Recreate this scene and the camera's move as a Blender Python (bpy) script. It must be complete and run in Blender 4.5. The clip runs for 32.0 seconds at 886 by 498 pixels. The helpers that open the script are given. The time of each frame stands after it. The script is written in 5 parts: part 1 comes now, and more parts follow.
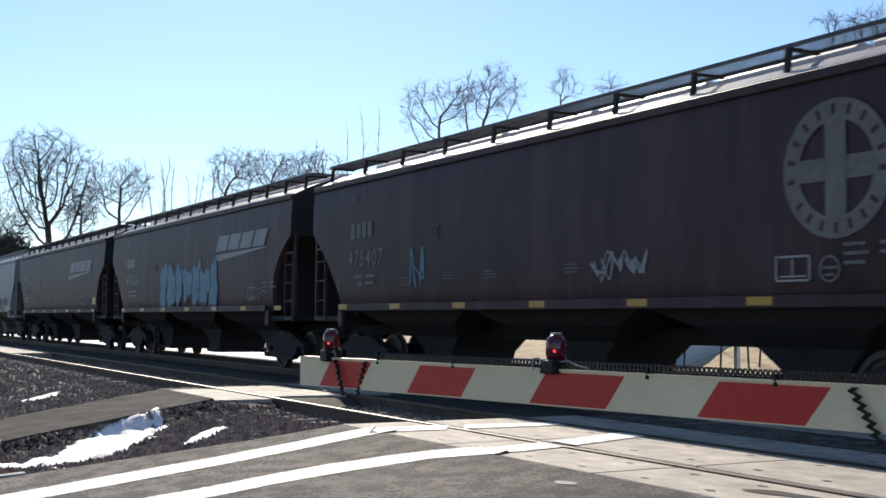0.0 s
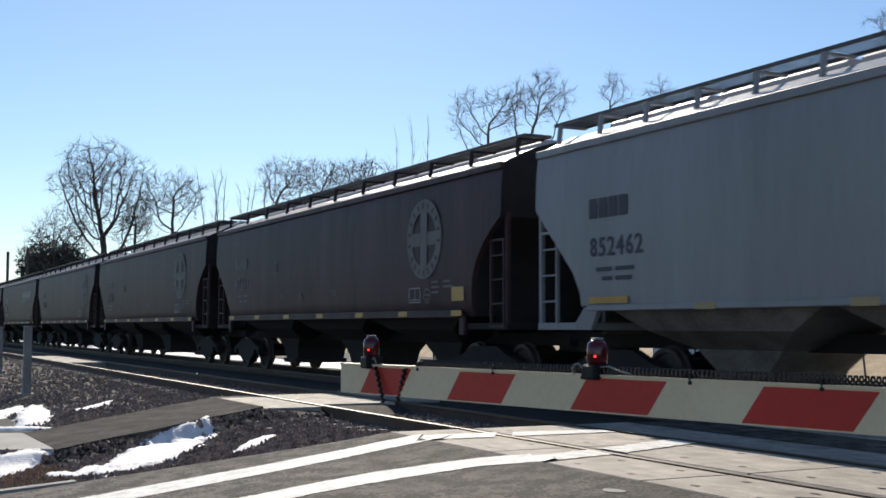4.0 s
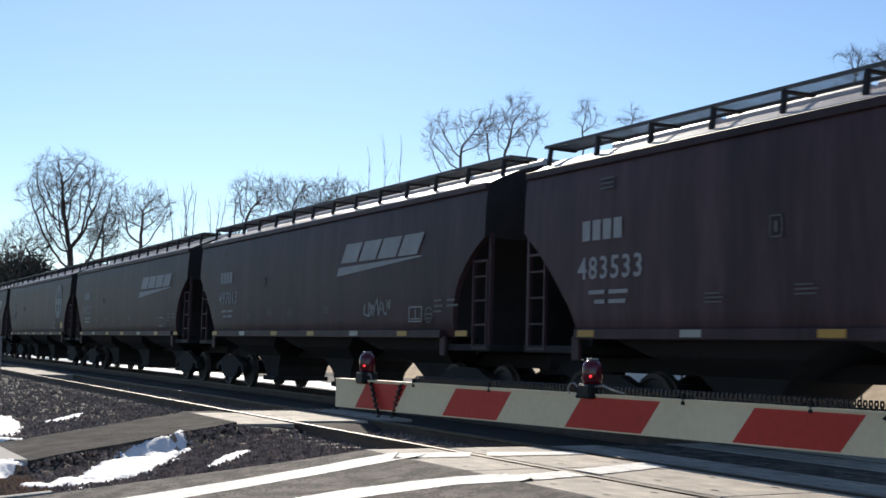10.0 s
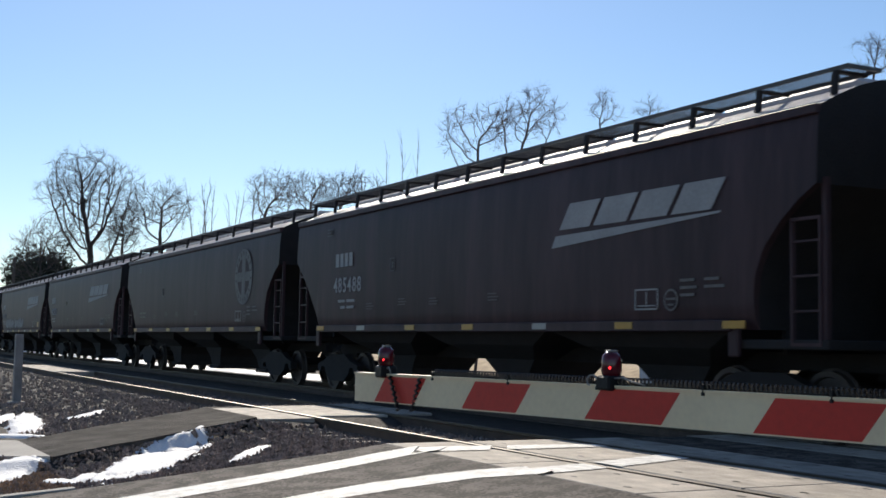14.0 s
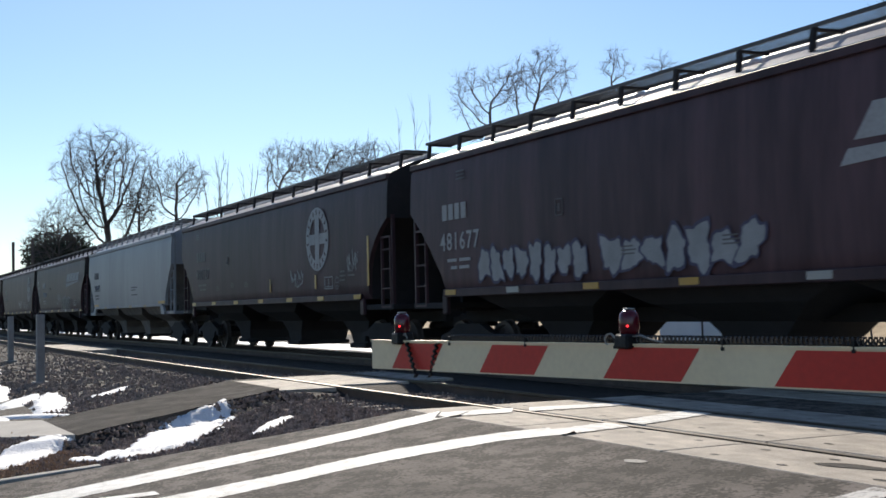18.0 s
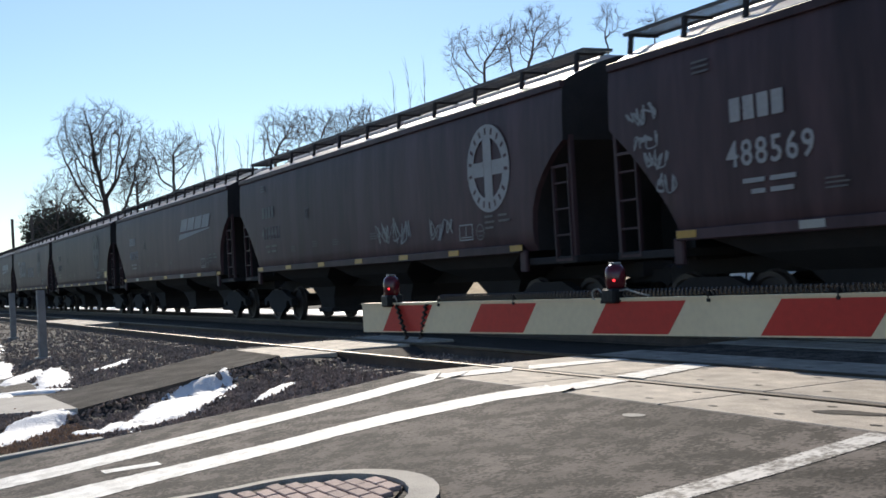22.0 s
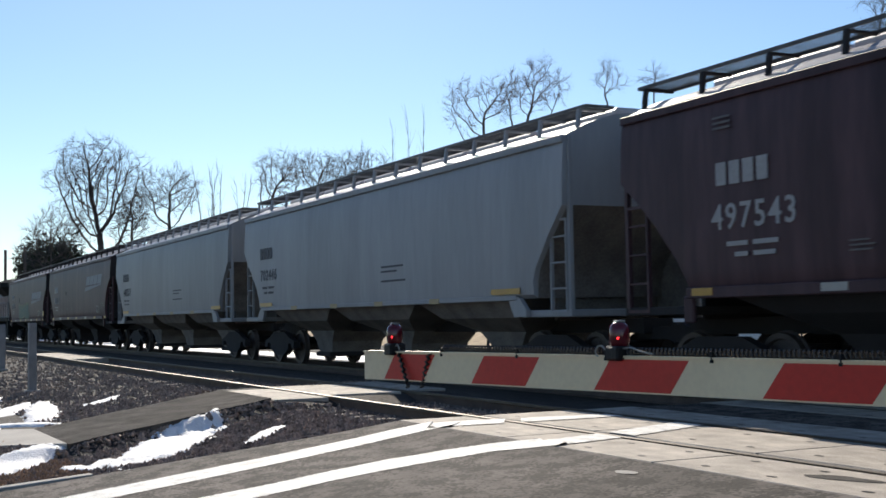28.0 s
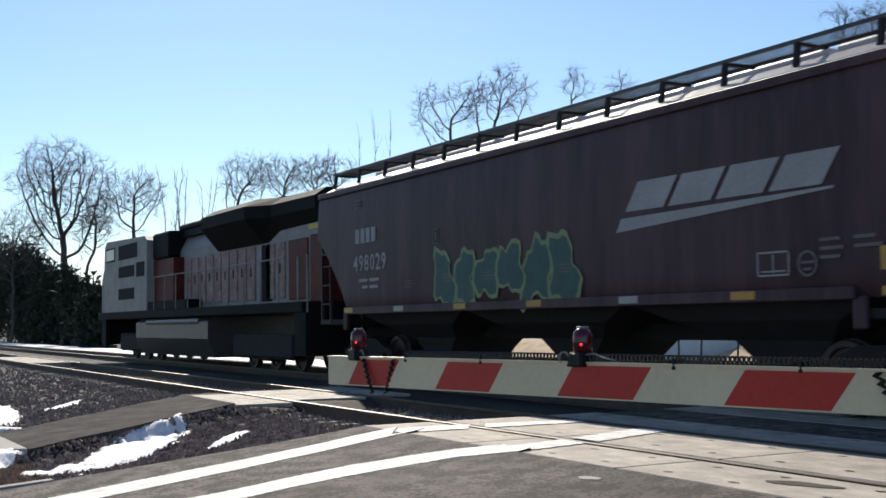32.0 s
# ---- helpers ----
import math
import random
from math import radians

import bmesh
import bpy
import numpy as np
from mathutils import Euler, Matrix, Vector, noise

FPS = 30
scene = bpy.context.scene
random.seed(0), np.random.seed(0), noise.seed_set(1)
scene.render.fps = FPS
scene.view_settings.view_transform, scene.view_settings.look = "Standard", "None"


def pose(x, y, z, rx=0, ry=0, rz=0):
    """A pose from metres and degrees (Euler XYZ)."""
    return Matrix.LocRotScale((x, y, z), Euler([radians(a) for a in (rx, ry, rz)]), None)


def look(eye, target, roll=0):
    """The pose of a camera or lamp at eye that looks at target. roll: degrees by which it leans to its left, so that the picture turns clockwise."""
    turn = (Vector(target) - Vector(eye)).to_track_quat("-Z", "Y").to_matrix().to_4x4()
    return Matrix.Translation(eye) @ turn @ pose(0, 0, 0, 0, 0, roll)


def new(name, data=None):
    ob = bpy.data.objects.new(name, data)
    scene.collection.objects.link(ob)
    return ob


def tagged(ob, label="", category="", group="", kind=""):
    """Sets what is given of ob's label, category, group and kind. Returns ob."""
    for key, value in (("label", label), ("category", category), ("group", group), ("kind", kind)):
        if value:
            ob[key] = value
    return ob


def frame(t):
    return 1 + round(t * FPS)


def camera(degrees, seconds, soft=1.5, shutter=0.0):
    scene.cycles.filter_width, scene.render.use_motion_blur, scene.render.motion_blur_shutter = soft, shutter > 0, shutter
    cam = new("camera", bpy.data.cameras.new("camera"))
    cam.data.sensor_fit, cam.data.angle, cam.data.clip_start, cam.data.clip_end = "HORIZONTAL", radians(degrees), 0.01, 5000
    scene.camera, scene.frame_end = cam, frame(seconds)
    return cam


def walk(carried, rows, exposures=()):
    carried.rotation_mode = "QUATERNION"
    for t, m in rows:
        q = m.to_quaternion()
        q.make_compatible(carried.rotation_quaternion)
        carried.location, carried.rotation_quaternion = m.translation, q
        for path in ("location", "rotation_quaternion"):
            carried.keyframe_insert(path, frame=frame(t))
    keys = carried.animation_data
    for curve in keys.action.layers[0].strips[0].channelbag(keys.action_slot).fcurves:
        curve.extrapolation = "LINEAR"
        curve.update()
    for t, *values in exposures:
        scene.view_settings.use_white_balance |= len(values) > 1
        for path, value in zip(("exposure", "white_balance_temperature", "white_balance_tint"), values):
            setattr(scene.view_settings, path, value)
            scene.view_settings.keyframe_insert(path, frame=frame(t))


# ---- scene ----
cam = camera(40.83, 32.0, soft=1.6, shutter=0.1)


def eye_pose(x, y, z, yaw, pitch, roll):
    """A camera pose from its place, its turn to the left of +Y, its tilt up and its lean."""
    a, b = radians(yaw), radians(pitch)
    way = Vector((-math.sin(a) * math.cos(b), math.cos(a) * math.cos(b), math.sin(b)))
    return look((x, y, z), Vector((x, y, z)) + way, roll)


# seconds, place, yaw, pitch, roll of the hand-held camera
PATH = [
    (0, -0.264, 0.171, 1.198, 61.010, 3.451, 0.511),
    (0.5, -0.241, 0.158, 1.200, 61.242, 3.575, 0.545),
    (1, -0.246, 0.171, 1.200, 61.151, 3.726, 0.358),
    (1.5, -0.244, 0.169, 1.203, 61.113, 3.999, 0.587),
    (2, -0.233, 0.166, 1.202, 61.041, 4.047, 0.133),
    (2.5, -0.251, 0.188, 1.210, 61.040, 4.206, 0.103),
    (3, -0.253, 0.242, 1.208, 61.266, 4.764, -1.218),
    (3.5, -0.260, 0.272, 1.198, 61.925, 4.578, -2.066),
    (4, -0.298, 0.247, 1.191, 63.467, 3.794, 0.139),
    (4.5, -0.315, 0.216, 1.183, 64.089, 0.978, 0.518),
    (6.5, -0.345, 0.206, 1.190, 62.993, 2.281, -0.084),
    (7, -0.315, 0.143, 1.194, 63.993, 3.110, -0.873),
    (7.5, -0.297, 0.083, 1.184, 62.974, 3.321, -0.098),
    (8, -0.273, 0.083, 1.181, 61.690, 3.173, -0.231),
    (8.5, -0.231, 0.102, 1.180, 62.014, 2.662, 0.488),
    (9, -0.251, 0.091, 1.178, 61.811, 3.123, 0.199),
    (9.5, -0.223, 0.064, 1.169, 61.541, 4.203, 0.609),
    (10, -0.213, 0.050, 1.175, 61.943, 4.823, 1.469),
    (10.5, -0.233, 0.064, 1.179, 62.644, 5.164, -0.374),
    (11, -0.235, 0.069, 1.179, 63.287, 5.259, 0.103),
    (11.5, -0.230, 0.070, 1.178, 64.621, 5.193, -0.582),
    (12, -0.224, 0.077, 1.177, 65.068, 5.335, -0.763),
    (12.5, -0.229, 0.082, 1.184, 65.121, 5.459, -0.701),
    (13, -0.215, 0.068, 1.177, 64.711, 5.491, 0.658),
    (13.5, -0.235, 0.077, 1.170, 63.684, 4.876, 1.152),
    (14, -0.217, 0.055, 1.172, 62.821, 4.510, 0.955),
    (14.5, -0.238, 0.070, 1.173, 62.333, 4.383, 0.853),
    (16.5, -0.236, 0.083, 1.166, 62.974, 3.220, -0.727),
    (17, -0.236, 0.084, 1.165, 63.382, 3.043, -1.005),
    (17.5, -0.242, 0.089, 1.169, 63.514, 2.896, -1.072),
    (18, -0.257, 0.096, 1.170, 63.626, 2.841, -1.210),
    (18.5, -0.256, 0.095, 1.171, 63.694, 2.808, -1.337),
    (19, -0.255, 0.102, 1.186, 64.019, 2.793, -2.154),
    (19.5, -0.233, 0.101, 1.189, 64.451, 2.925, -2.830),
    (20, -0.227, 0.126, 1.183, 64.317, 2.878, -2.806),
    (20.5, -0.222, 0.127, 1.179, 63.675, 2.510, -3.272),
    (21, -0.237, 0.149, 1.163, 63.370, 1.980, -3.331),
    (21.5, -0.220, 0.157, 1.160, 63.386, 1.210, -3.863),
    (22, -0.248, 0.161, 1.162, 63.716, 1.019, -3.212),
    (22.5, -0.240, 0.124, 1.171, 64.083, 1.575, -2.025),
    (23, -0.256, 0.116, 1.180, 64.390, 1.854, -1.387),
    (23.5, -0.239, 0.100, 1.175, 64.671, 2.670, -1.591),
    (24, -0.208, 0.079, 1.176, 64.597, 2.929, -1.951),
    (24.5, -0.209, 0.083, 1.182, 64.542, 3.145, -1.918),
    (25, -0.216, 0.096, 1.178, 64.254, 3.288, -1.921),
    (25.5, -0.214, 0.090, 1.178, 63.970, 3.302, -1.506),
    (27.5, -0.214, 0.080, 1.176, 63.537, 3.414, -1.153),
    (28, -0.220, 0.080, 1.175, 63.280, 3.319, -0.938),
    (28.5, -0.244, 0.096, 1.175, 63.057, 3.262, -1.016),
    (29, -0.225, 0.086, 1.179, 63.025, 3.332, -1.039),
    (29.5, -0.203, 0.079, 1.178, 63.013, 3.556, -0.943),
    (30, -0.206, 0.083, 1.178, 62.744, 3.634, -0.825),
    (30.5, -0.222, 0.090, 1.177, 62.379, 3.620, -0.898),
    (31, -0.219, 0.089, 1.179, 61.995, 3.607, -0.870),
    (31.5, -0.216, 0.084, 1.177, 61.756, 3.580, -0.720),
    (32, -0.214, 0.085, 1.176, 61.648, 3.553, -0.690),
]
walk(cam, [(r[0], eye_pose(*r[1:])) for r in PATH],
     [(0, 0.63), (1.0, 0.55), (2.0, 0.4), (4.0, 0.3), (7.0, 0.42), (9.0, 0.45), (11.5, 0.37), (13.0, 0.27), (14.5, 0.3), (20.0, 0.42), (32.0, 0.43)])

# ---- light ----
SUN_EL, SUN_OFF = 32.0, 20.0      # height, and angle off the track's far direction (-X)
to_sun = Vector((-math.cos(radians(SUN_OFF)) * math.cos(radians(SUN_EL)),
                 math.sin(radians(SUN_OFF)) * math.cos(radians(SUN_EL)), math.sin(radians(SUN_EL))))
world = bpy.data.worlds.new("sky")
scene.world = world
world.use_nodes = True
wn = world.node_tree
sky = wn.nodes.new("ShaderNodeTexSky")
sky.sky_type, sky.sun_disc = "NISHITA", False
sky.sun_elevation = radians(SUN_EL)
sky.sun_rotation = math.atan2(to_sun.x, to_sun.y)
sky.altitude, sky.air_density, sky.dust_density, sky.ozone_density = 200, 1.0, 0.15, 5.5
wn.nodes["Background"].inputs["Strength"].default_value = 0.1
wn.links.new(sky.outputs["Color"], wn.nodes["Background"].inputs["Color"])
lamp = bpy.data.lights.new("sun", "SUN")
lamp.energy, lamp.angle, lamp.color = 4.2, radians(0.53), (1.0, 0.94, 0.85)
sun = new("sun", lamp)
sun.matrix_world = look(to_sun * 200, (0, 0, 0))
scene.view_settings.exposure = 0.4
scene.view_settings.use_white_balance = True
scene.view_settings.white_balance_temperature = 6850


# ---- materials ----
def mat(name, col, col2=None, rough=0.6, metal=0.0, scale=3.0, fine=60.0, bump=0.15, contrast=0.5, vary=0.0, emit=None, aniso=None, spec=0.5, stain=None):
    """A surface of two colours mixed by coarse and fine noise, with fine relief; vary: brightness by object."""
    m = bpy.data.materials.new(name)
    m.use_nodes = True
    n, l = m.node_tree.nodes, m.node_tree.links
    bsdf = n["Principled BSDF"]
    bsdf.inputs["Roughness"].default_value, bsdf.inputs["Metallic"].default_value = rough, metal
    bsdf.inputs["Specular IOR Level"].default_value = spec
    col2 = col2 or tuple(c * 0.6 for c in col)
    co = n.new("ShaderNodeTexCoord")
    mp = n.new("ShaderNodeMapping")
    l.new(co.outputs["Object"], mp.inputs["Vector"])
    if aniso:
        mp.inputs["Scale"].default_value = aniso
    a, b = n.new("ShaderNodeTexNoise"), n.new("ShaderNodeTexNoise")
    for t, s, d in ((a, scale, 5.0), (b, fine, 3.0)):
        l.new(mp.outputs["Vector"], t.inputs["Vector"])
        t.inputs["Scale"].default_value, t.inputs["Detail"].default_value = s, d
    add = n.new("ShaderNodeMath")
    add.operation = "MULTIPLY_ADD"
    add.inputs[1].default_value = 0.45
    l.new(b.outputs["Fac"], add.inputs[0])
    mul = n.new("ShaderNodeMath")
    mul.operation = "MULTIPLY"
    mul.inputs[1].default_value = 0.55
    l.new(a.outputs["Fac"], mul.inputs[0])
    l.new(mul.outputs[0], add.inputs[2])
    ramp = n.new("ShaderNodeValToRGB")
    ramp.color_ramp.elements[0].position, ramp.color_ramp.elements[1].position = 0.5 - contrast * 0.3, 0.5 + contrast * 0.3
    ramp.color_ramp.elements[0].color, ramp.color_ramp.elements[1].color = (*col2, 1), (*col, 1)
    l.new(add.outputs[0], ramp.inputs["Fac"])
    out = ramp.outputs["Color"]
    if vary:
        info, hsv = n.new("ShaderNodeObjectInfo"), n.new("ShaderNodeHueSaturation")
        mr = n.new("ShaderNodeMapRange")
        mr.inputs["To Min"].default_value, mr.inputs["To Max"].default_value = 1 - vary, 1 + vary
        l.new(info.outputs["Random"], mr.inputs["Value"])
        l.new(mr.outputs["Result"], hsv.inputs["Value"])
        l.new(out, hsv.inputs["Color"])
        out = hsv.outputs["Color"]
    if stain:
        size, low, stretch = stain
        m2, t2, r2, mx = n.new("ShaderNodeMapping"), n.new("ShaderNodeTexNoise"), n.new("ShaderNodeMapRange"), n.new("ShaderNodeVectorMath")
        m2.inputs["Scale"].default_value = stretch
        l.new(co.outputs["Object"], m2.inputs["Vector"])
        l.new(m2.outputs["Vector"], t2.inputs["Vector"])
        t2.inputs["Scale"].default_value, t2.inputs["Detail"].default_value, t2.inputs["Roughness"].default_value = size, 6.0, 0.62
        r2.inputs["From Min"].default_value, r2.inputs["From Max"].default_value = 0.36, 0.62
        r2.inputs["To Min"].default_value, r2.inputs["To Max"].default_value = low, 1.0
        l.new(t2.outputs["Fac"], r2.inputs["Value"])
        mx.operation = "SCALE"
        l.new(out, mx.inputs[0])
        l.new(r2.outputs["Result"], mx.inputs["Scale"])
        out = mx.outputs["Vector"]
    l.new(out, bsdf.inputs["Base Color"])
    if bump:
        bp = n.new("ShaderNodeBump")
        bp.inputs["Strength"].default_value, bp.inputs["Distance"].default_value = bump, 0.02
        l.new(b.outputs["Fac"], bp.inputs["Height"])
        l.new(bp.outputs["Normal"], bsdf.inputs["Normal"])
    if emit:
        bsdf.inputs["Emission Color"].default_value, bsdf.inputs["Emission Strength"].default_value = (*emit[0], 1), emit[1]
    return m


M = dict(
    asphalt=mat("asphalt", (0.158, 0.134, 0.118), (0.04, 0.034, 0.029), rough=0.9, spec=0.25, scale=4.0, fine=30, bump=0.6, contrast=0.14, stain=(1.5, 0.45, (0.5, 1, 1))),
    path=mat("path_asphalt", (0.125, 0.113, 0.102), (0.06, 0.054, 0.048), spec=0.1, rough=0.95, scale=2.2, fine=60, bump=0.9, contrast=0.3, stain=(1.8, 0.6, (1, 1, 1))),
    leaves=mat("dead_leaves", (0.42, 0.26, 0.15), (0.2, 0.12, 0.065), rough=0.9, scale=6, fine=40, bump=0.4, contrast=0.4),
    earth=mat("earth", (0.16, 0.12, 0.085), (0.05, 0.04, 0.03), rough=0.95, scale=1.2, fine=30, bump=0.8, contrast=0.9),
    gravel=mat("gravel", (0.05, 0.035, 0.027), (0.015, 0.0105, 0.008), rough=0.9, scale=5.0, fine=32, bump=1.0, contrast=0.35, stain=(0.8, 0.5, (1, 1, 1))),
    stone=mat("ballast_stone", (0.43, 0.315, 0.245), (0.075, 0.052, 0.04), rough=0.9, scale=7, fine=30, bump=0.4, contrast=0.4),
    concrete=mat("crossing_concrete", (0.54, 0.47, 0.39), (0.36, 0.31, 0.255), rough=0.8, scale=2.6, fine=60, bump=0.4, contrast=0.35, vary=0.08, stain=(2.2, 0.62, (0.5, 1.2, 1))),
    walkc=mat("sidewalk_concrete", (0.42, 0.39, 0.35), (0.3, 0.28, 0.25), rough=0.85, scale=2, fine=90, bump=0.2),
    kerb=mat("kerb_stone", (0.42, 0.39, 0.345), (0.24, 0.22, 0.195), rough=0.85, scale=3, fine=80, bump=0.3),
    brick=mat("paver", (0.44, 0.32, 0.28), (0.3, 0.215, 0.19), rough=0.85, scale=5, fine=90, bump=0.3, vary=0.2),
    white=mat("road_paint", (0.8, 0.79, 0.75), (0.42, 0.41, 0.39), rough=0.7, scale=6, fine=120, bump=0.3, contrast=0.35),
    snow=mat("snow", (0.88, 0.88, 0.88), (0.7, 0.7, 0.7), rough=0.7, scale=4, fine=30, bump=0.7, contrast=0.8),
    rail=mat("rail_steel", (0.13, 0.112, 0.096), (0.07, 0.06, 0.05), rough=0.55, metal=1.0, scale=3, fine=80, bump=0.05),
    railside=mat("rusty_rail", (0.13, 0.085, 0.06), (0.06, 0.04, 0.03), rough=0.85, scale=4, fine=60, bump=0.3),
    tie=mat("tie_wood", (0.13, 0.1, 0.08), (0.06, 0.05, 0.04), rough=0.9, scale=5, fine=50, bump=0.5, vary=0.25),
    rubber=mat("flangeway_rubber", (0.025, 0.025, 0.025), (0.012, 0.012, 0.012), rough=0.8),
    brown=mat("brown_car_paint", (0.096, 0.052, 0.058), (0.058, 0.032, 0.037), rough=0.52, scale=0.9, fine=9, bump=0.04, contrast=0.5, vary=0.25, aniso=(1, 1, 0.16), spec=0.2, stain=(1.6, 0.6, (1.2, 1, 0.16))),
    grey=mat("grey_car_paint", (0.31, 0.315, 0.325), (0.23, 0.234, 0.24), rough=0.5, scale=0.8, fine=9, bump=0.05, contrast=0.9, vary=0.1, aniso=(1, 1, 0.16), spec=0.35, stain=(0.9, 0.86, (1.2, 1, 0.2))),
    # both roof colours are paler than the sides: sun glare put into the base
    roofb=mat("brown_roof_sunlit", (0.46, 0.4, 0.38), (0.34, 0.28, 0.26), rough=0.46, scale=1, fine=30, bump=0.04, spec=0.9),
    roofg=mat("grey_roof_sunlit", (0.56, 0.56, 0.56), (0.44, 0.44, 0.44), rough=0.46, scale=1, fine=30, bump=0.04, spec=0.9),
    # underframe steel; also painted on brown cars' end faces as their shade
    under=mat("underframe_and_end_shade", (0.021, 0.017, 0.017), (0.01, 0.0085, 0.0085), rough=0.85, scale=3, fine=30, bump=0.3),
    greyunder=mat("grey_underframe", (0.19, 0.168, 0.148), (0.085, 0.074, 0.064), rough=0.8, scale=2, fine=25, bump=0.2),
    grating=mat("walkway_steel", (0.12, 0.115, 0.11), (0.06, 0.058, 0.055), rough=0.6, metal=0.4, scale=5, fine=60),
    steel=mat("galvanised", (0.45, 0.46, 0.47), (0.33, 0.34, 0.35), rough=0.45, metal=0.7, scale=5, fine=60, bump=0.05),
    wheel=mat("wheel_steel", (0.1, 0.08, 0.07), (0.05, 0.04, 0.035), rough=0.6, metal=0.5, scale=5, fine=40),
    logo=mat("logo_white", (0.4, 0.39, 0.38), (0.24, 0.23, 0.225), rough=0.6, scale=1.5, fine=20, bump=0.0, contrast=0.8),
    logodim=mat("logo_faded", (0.2, 0.185, 0.175), (0.07, 0.06, 0.056), rough=0.6, scale=2, fine=14, bump=0.0, contrast=0.9),
    stencil=mat("stencil_paint", (0.15, 0.135, 0.13), (0.07, 0.06, 0.058), rough=0.6, scale=4, fine=30, bump=0.0, contrast=0.9),
    dark=mat("dark_lettering", (0.05, 0.055, 0.07), (0.03, 0.03, 0.04), rough=0.6, bump=0.0),
    yellow=mat("reflector_yellow", (0.5, 0.27, 0.03), (0.38, 0.2, 0.025), rough=0.4, scale=6, bump=0.0),
    whitetape=mat("reflector_white", (0.38, 0.36, 0.32), (0.28, 0.27, 0.25), rough=0.4, bump=0.0),
    armwhite=mat("arm_white", (0.9, 0.71, 0.45), (0.8, 0.62, 0.39), rough=0.5, scale=3, fine=40, bump=0.03),
    armred=mat("arm_red", (0.66, 0.034, 0.02), (0.54, 0.027, 0.016), rough=0.45, scale=3, fine=40, bump=0.03),
    black=mat("black_plastic", (0.014, 0.014, 0.015), (0.008, 0.008, 0.008), rough=0.5, spec=0.2),
    cable=mat("glossy_cable", (0.02, 0.02, 0.021), (0.014, 0.014, 0.014), rough=0.2, bump=0.0, spec=0.8),
    wire=mat("pale_wire", (0.3, 0.29, 0.26), (0.2, 0.19, 0.17), rough=0.4, bump=0.0),
    redlens=mat("red_lens", (0.11, 0.006, 0.014), (0.08, 0.005, 0.01), rough=0.15, bump=0.0),
    redglow=mat("red_glow", (0.8, 0.02, 0.02), (0.8, 0.02, 0.02), rough=0.2, bump=0.0, emit=((1.0, 0.03, 0.04), 2.0)),
    bark=mat("bark", (0.115, 0.092, 0.08), (0.06, 0.048, 0.042), rough=0.9, scale=2, fine=20, bump=0.4),
    cedar=mat("cedar", (0.045, 0.055, 0.03), (0.02, 0.027, 0.014), rough=0.9, scale=3, fine=20),
    thicket=mat("brush", (0.15, 0.115, 0.085), (0.07, 0.055, 0.045), rough=0.95, scale=2, fine=10),
    wallwhite=mat("siding_white", (0.86, 0.82, 0.76), (0.76, 0.72, 0.66), rough=0.8, scale=1, fine=30),
    drygrass=mat("dry_grass", (0.56, 0.42, 0.25), (0.3, 0.21, 0.12), rough=0.95, scale=1.2, fine=14, bump=0.6, contrast=0.5),
    shingle=mat("shingle", (0.12, 0.11, 0.105), (0.07, 0.065, 0.06), rough=0.9, scale=3, fine=40),
    glass=mat("dark_glass", (0.02, 0.023, 0.027), (0.015, 0.017, 0.02), rough=0.12, bump=0.0, spec=0.2),
    post=mat("weathered_post", (0.27, 0.26, 0.25), (0.18, 0.17, 0.165), rough=0.8, scale=4, fine=40),
    orange=mat("engine_orange", (0.14, 0.025, 0.016), (0.07, 0.015, 0.011), rough=0.55, scale=2, fine=12, bump=0.05, contrast=0.4, spec=0.12),
    enggrey=mat("engine_silver", (0.36, 0.34, 0.325), (0.2, 0.185, 0.175), rough=0.55, scale=1.2, fine=10, bump=0.05, contrast=0.7, spec=0.15),
    engdark=mat("engine_dark", (0.012, 0.013, 0.012), (0.007, 0.0075, 0.007), rough=0.7, scale=1, fine=12, bump=0.05, spec=0.08),
    engfaded=mat("engine_faded", (0.4, 0.27, 0.24), (0.24, 0.15, 0.13), rough=0.6, scale=2.5, fine=12, bump=0.05, contrast=0.35, spec=0.15),
    fueltank=mat("fuel_tank", (0.06, 0.055, 0.052), (0.03, 0.027, 0.026), rough=0.45, scale=1.5, fine=12, bump=0.05),
    yfaded=mat("faded_reflector", (0.42, 0.3, 0.14), (0.3, 0.22, 0.12), rough=0.5, scale=6, bump=0.0),
    lineworn=mat("worn_road_paint", (0.55, 0.53, 0.5), (0.1, 0.09, 0.082), rough=0.75, scale=5, fine=26, bump=0.4, contrast=0.25),
    engyellow=mat("engine_yellow", (0.6, 0.45, 0.06), (0.5, 0.36, 0.05), rough=0.5, bump=0.0),
    teal=mat("teal_spray", (0.13, 0.28, 0.34), (0.09, 0.2, 0.26), rough=0.6, scale=3, fine=10, bump=0.0),
    green=mat("green_spray", (0.03, 0.1, 0.085), (0.018, 0.06, 0.055), rough=0.6, scale=3, fine=10, bump=0.0),
    lime=mat("lime_spray", (0.24, 0.3, 0.12), (0.15, 0.22, 0.1), rough=0.6, bump=0.0),
    chalk=mat("white_spray", (0.32, 0.31, 0.31), (0.22, 0.22, 0.21), rough=0.6, bump=0.0),
    inkspray=mat("black_spray", (0.022, 0.018, 0.022), (0.014, 0.012, 0.014), rough=0.6, bump=0.0),
    violet=mat("dark_spray", (0.06, 0.05, 0.1), (0.04, 0.035, 0.07), rough=0.6, bump=0.0),
)



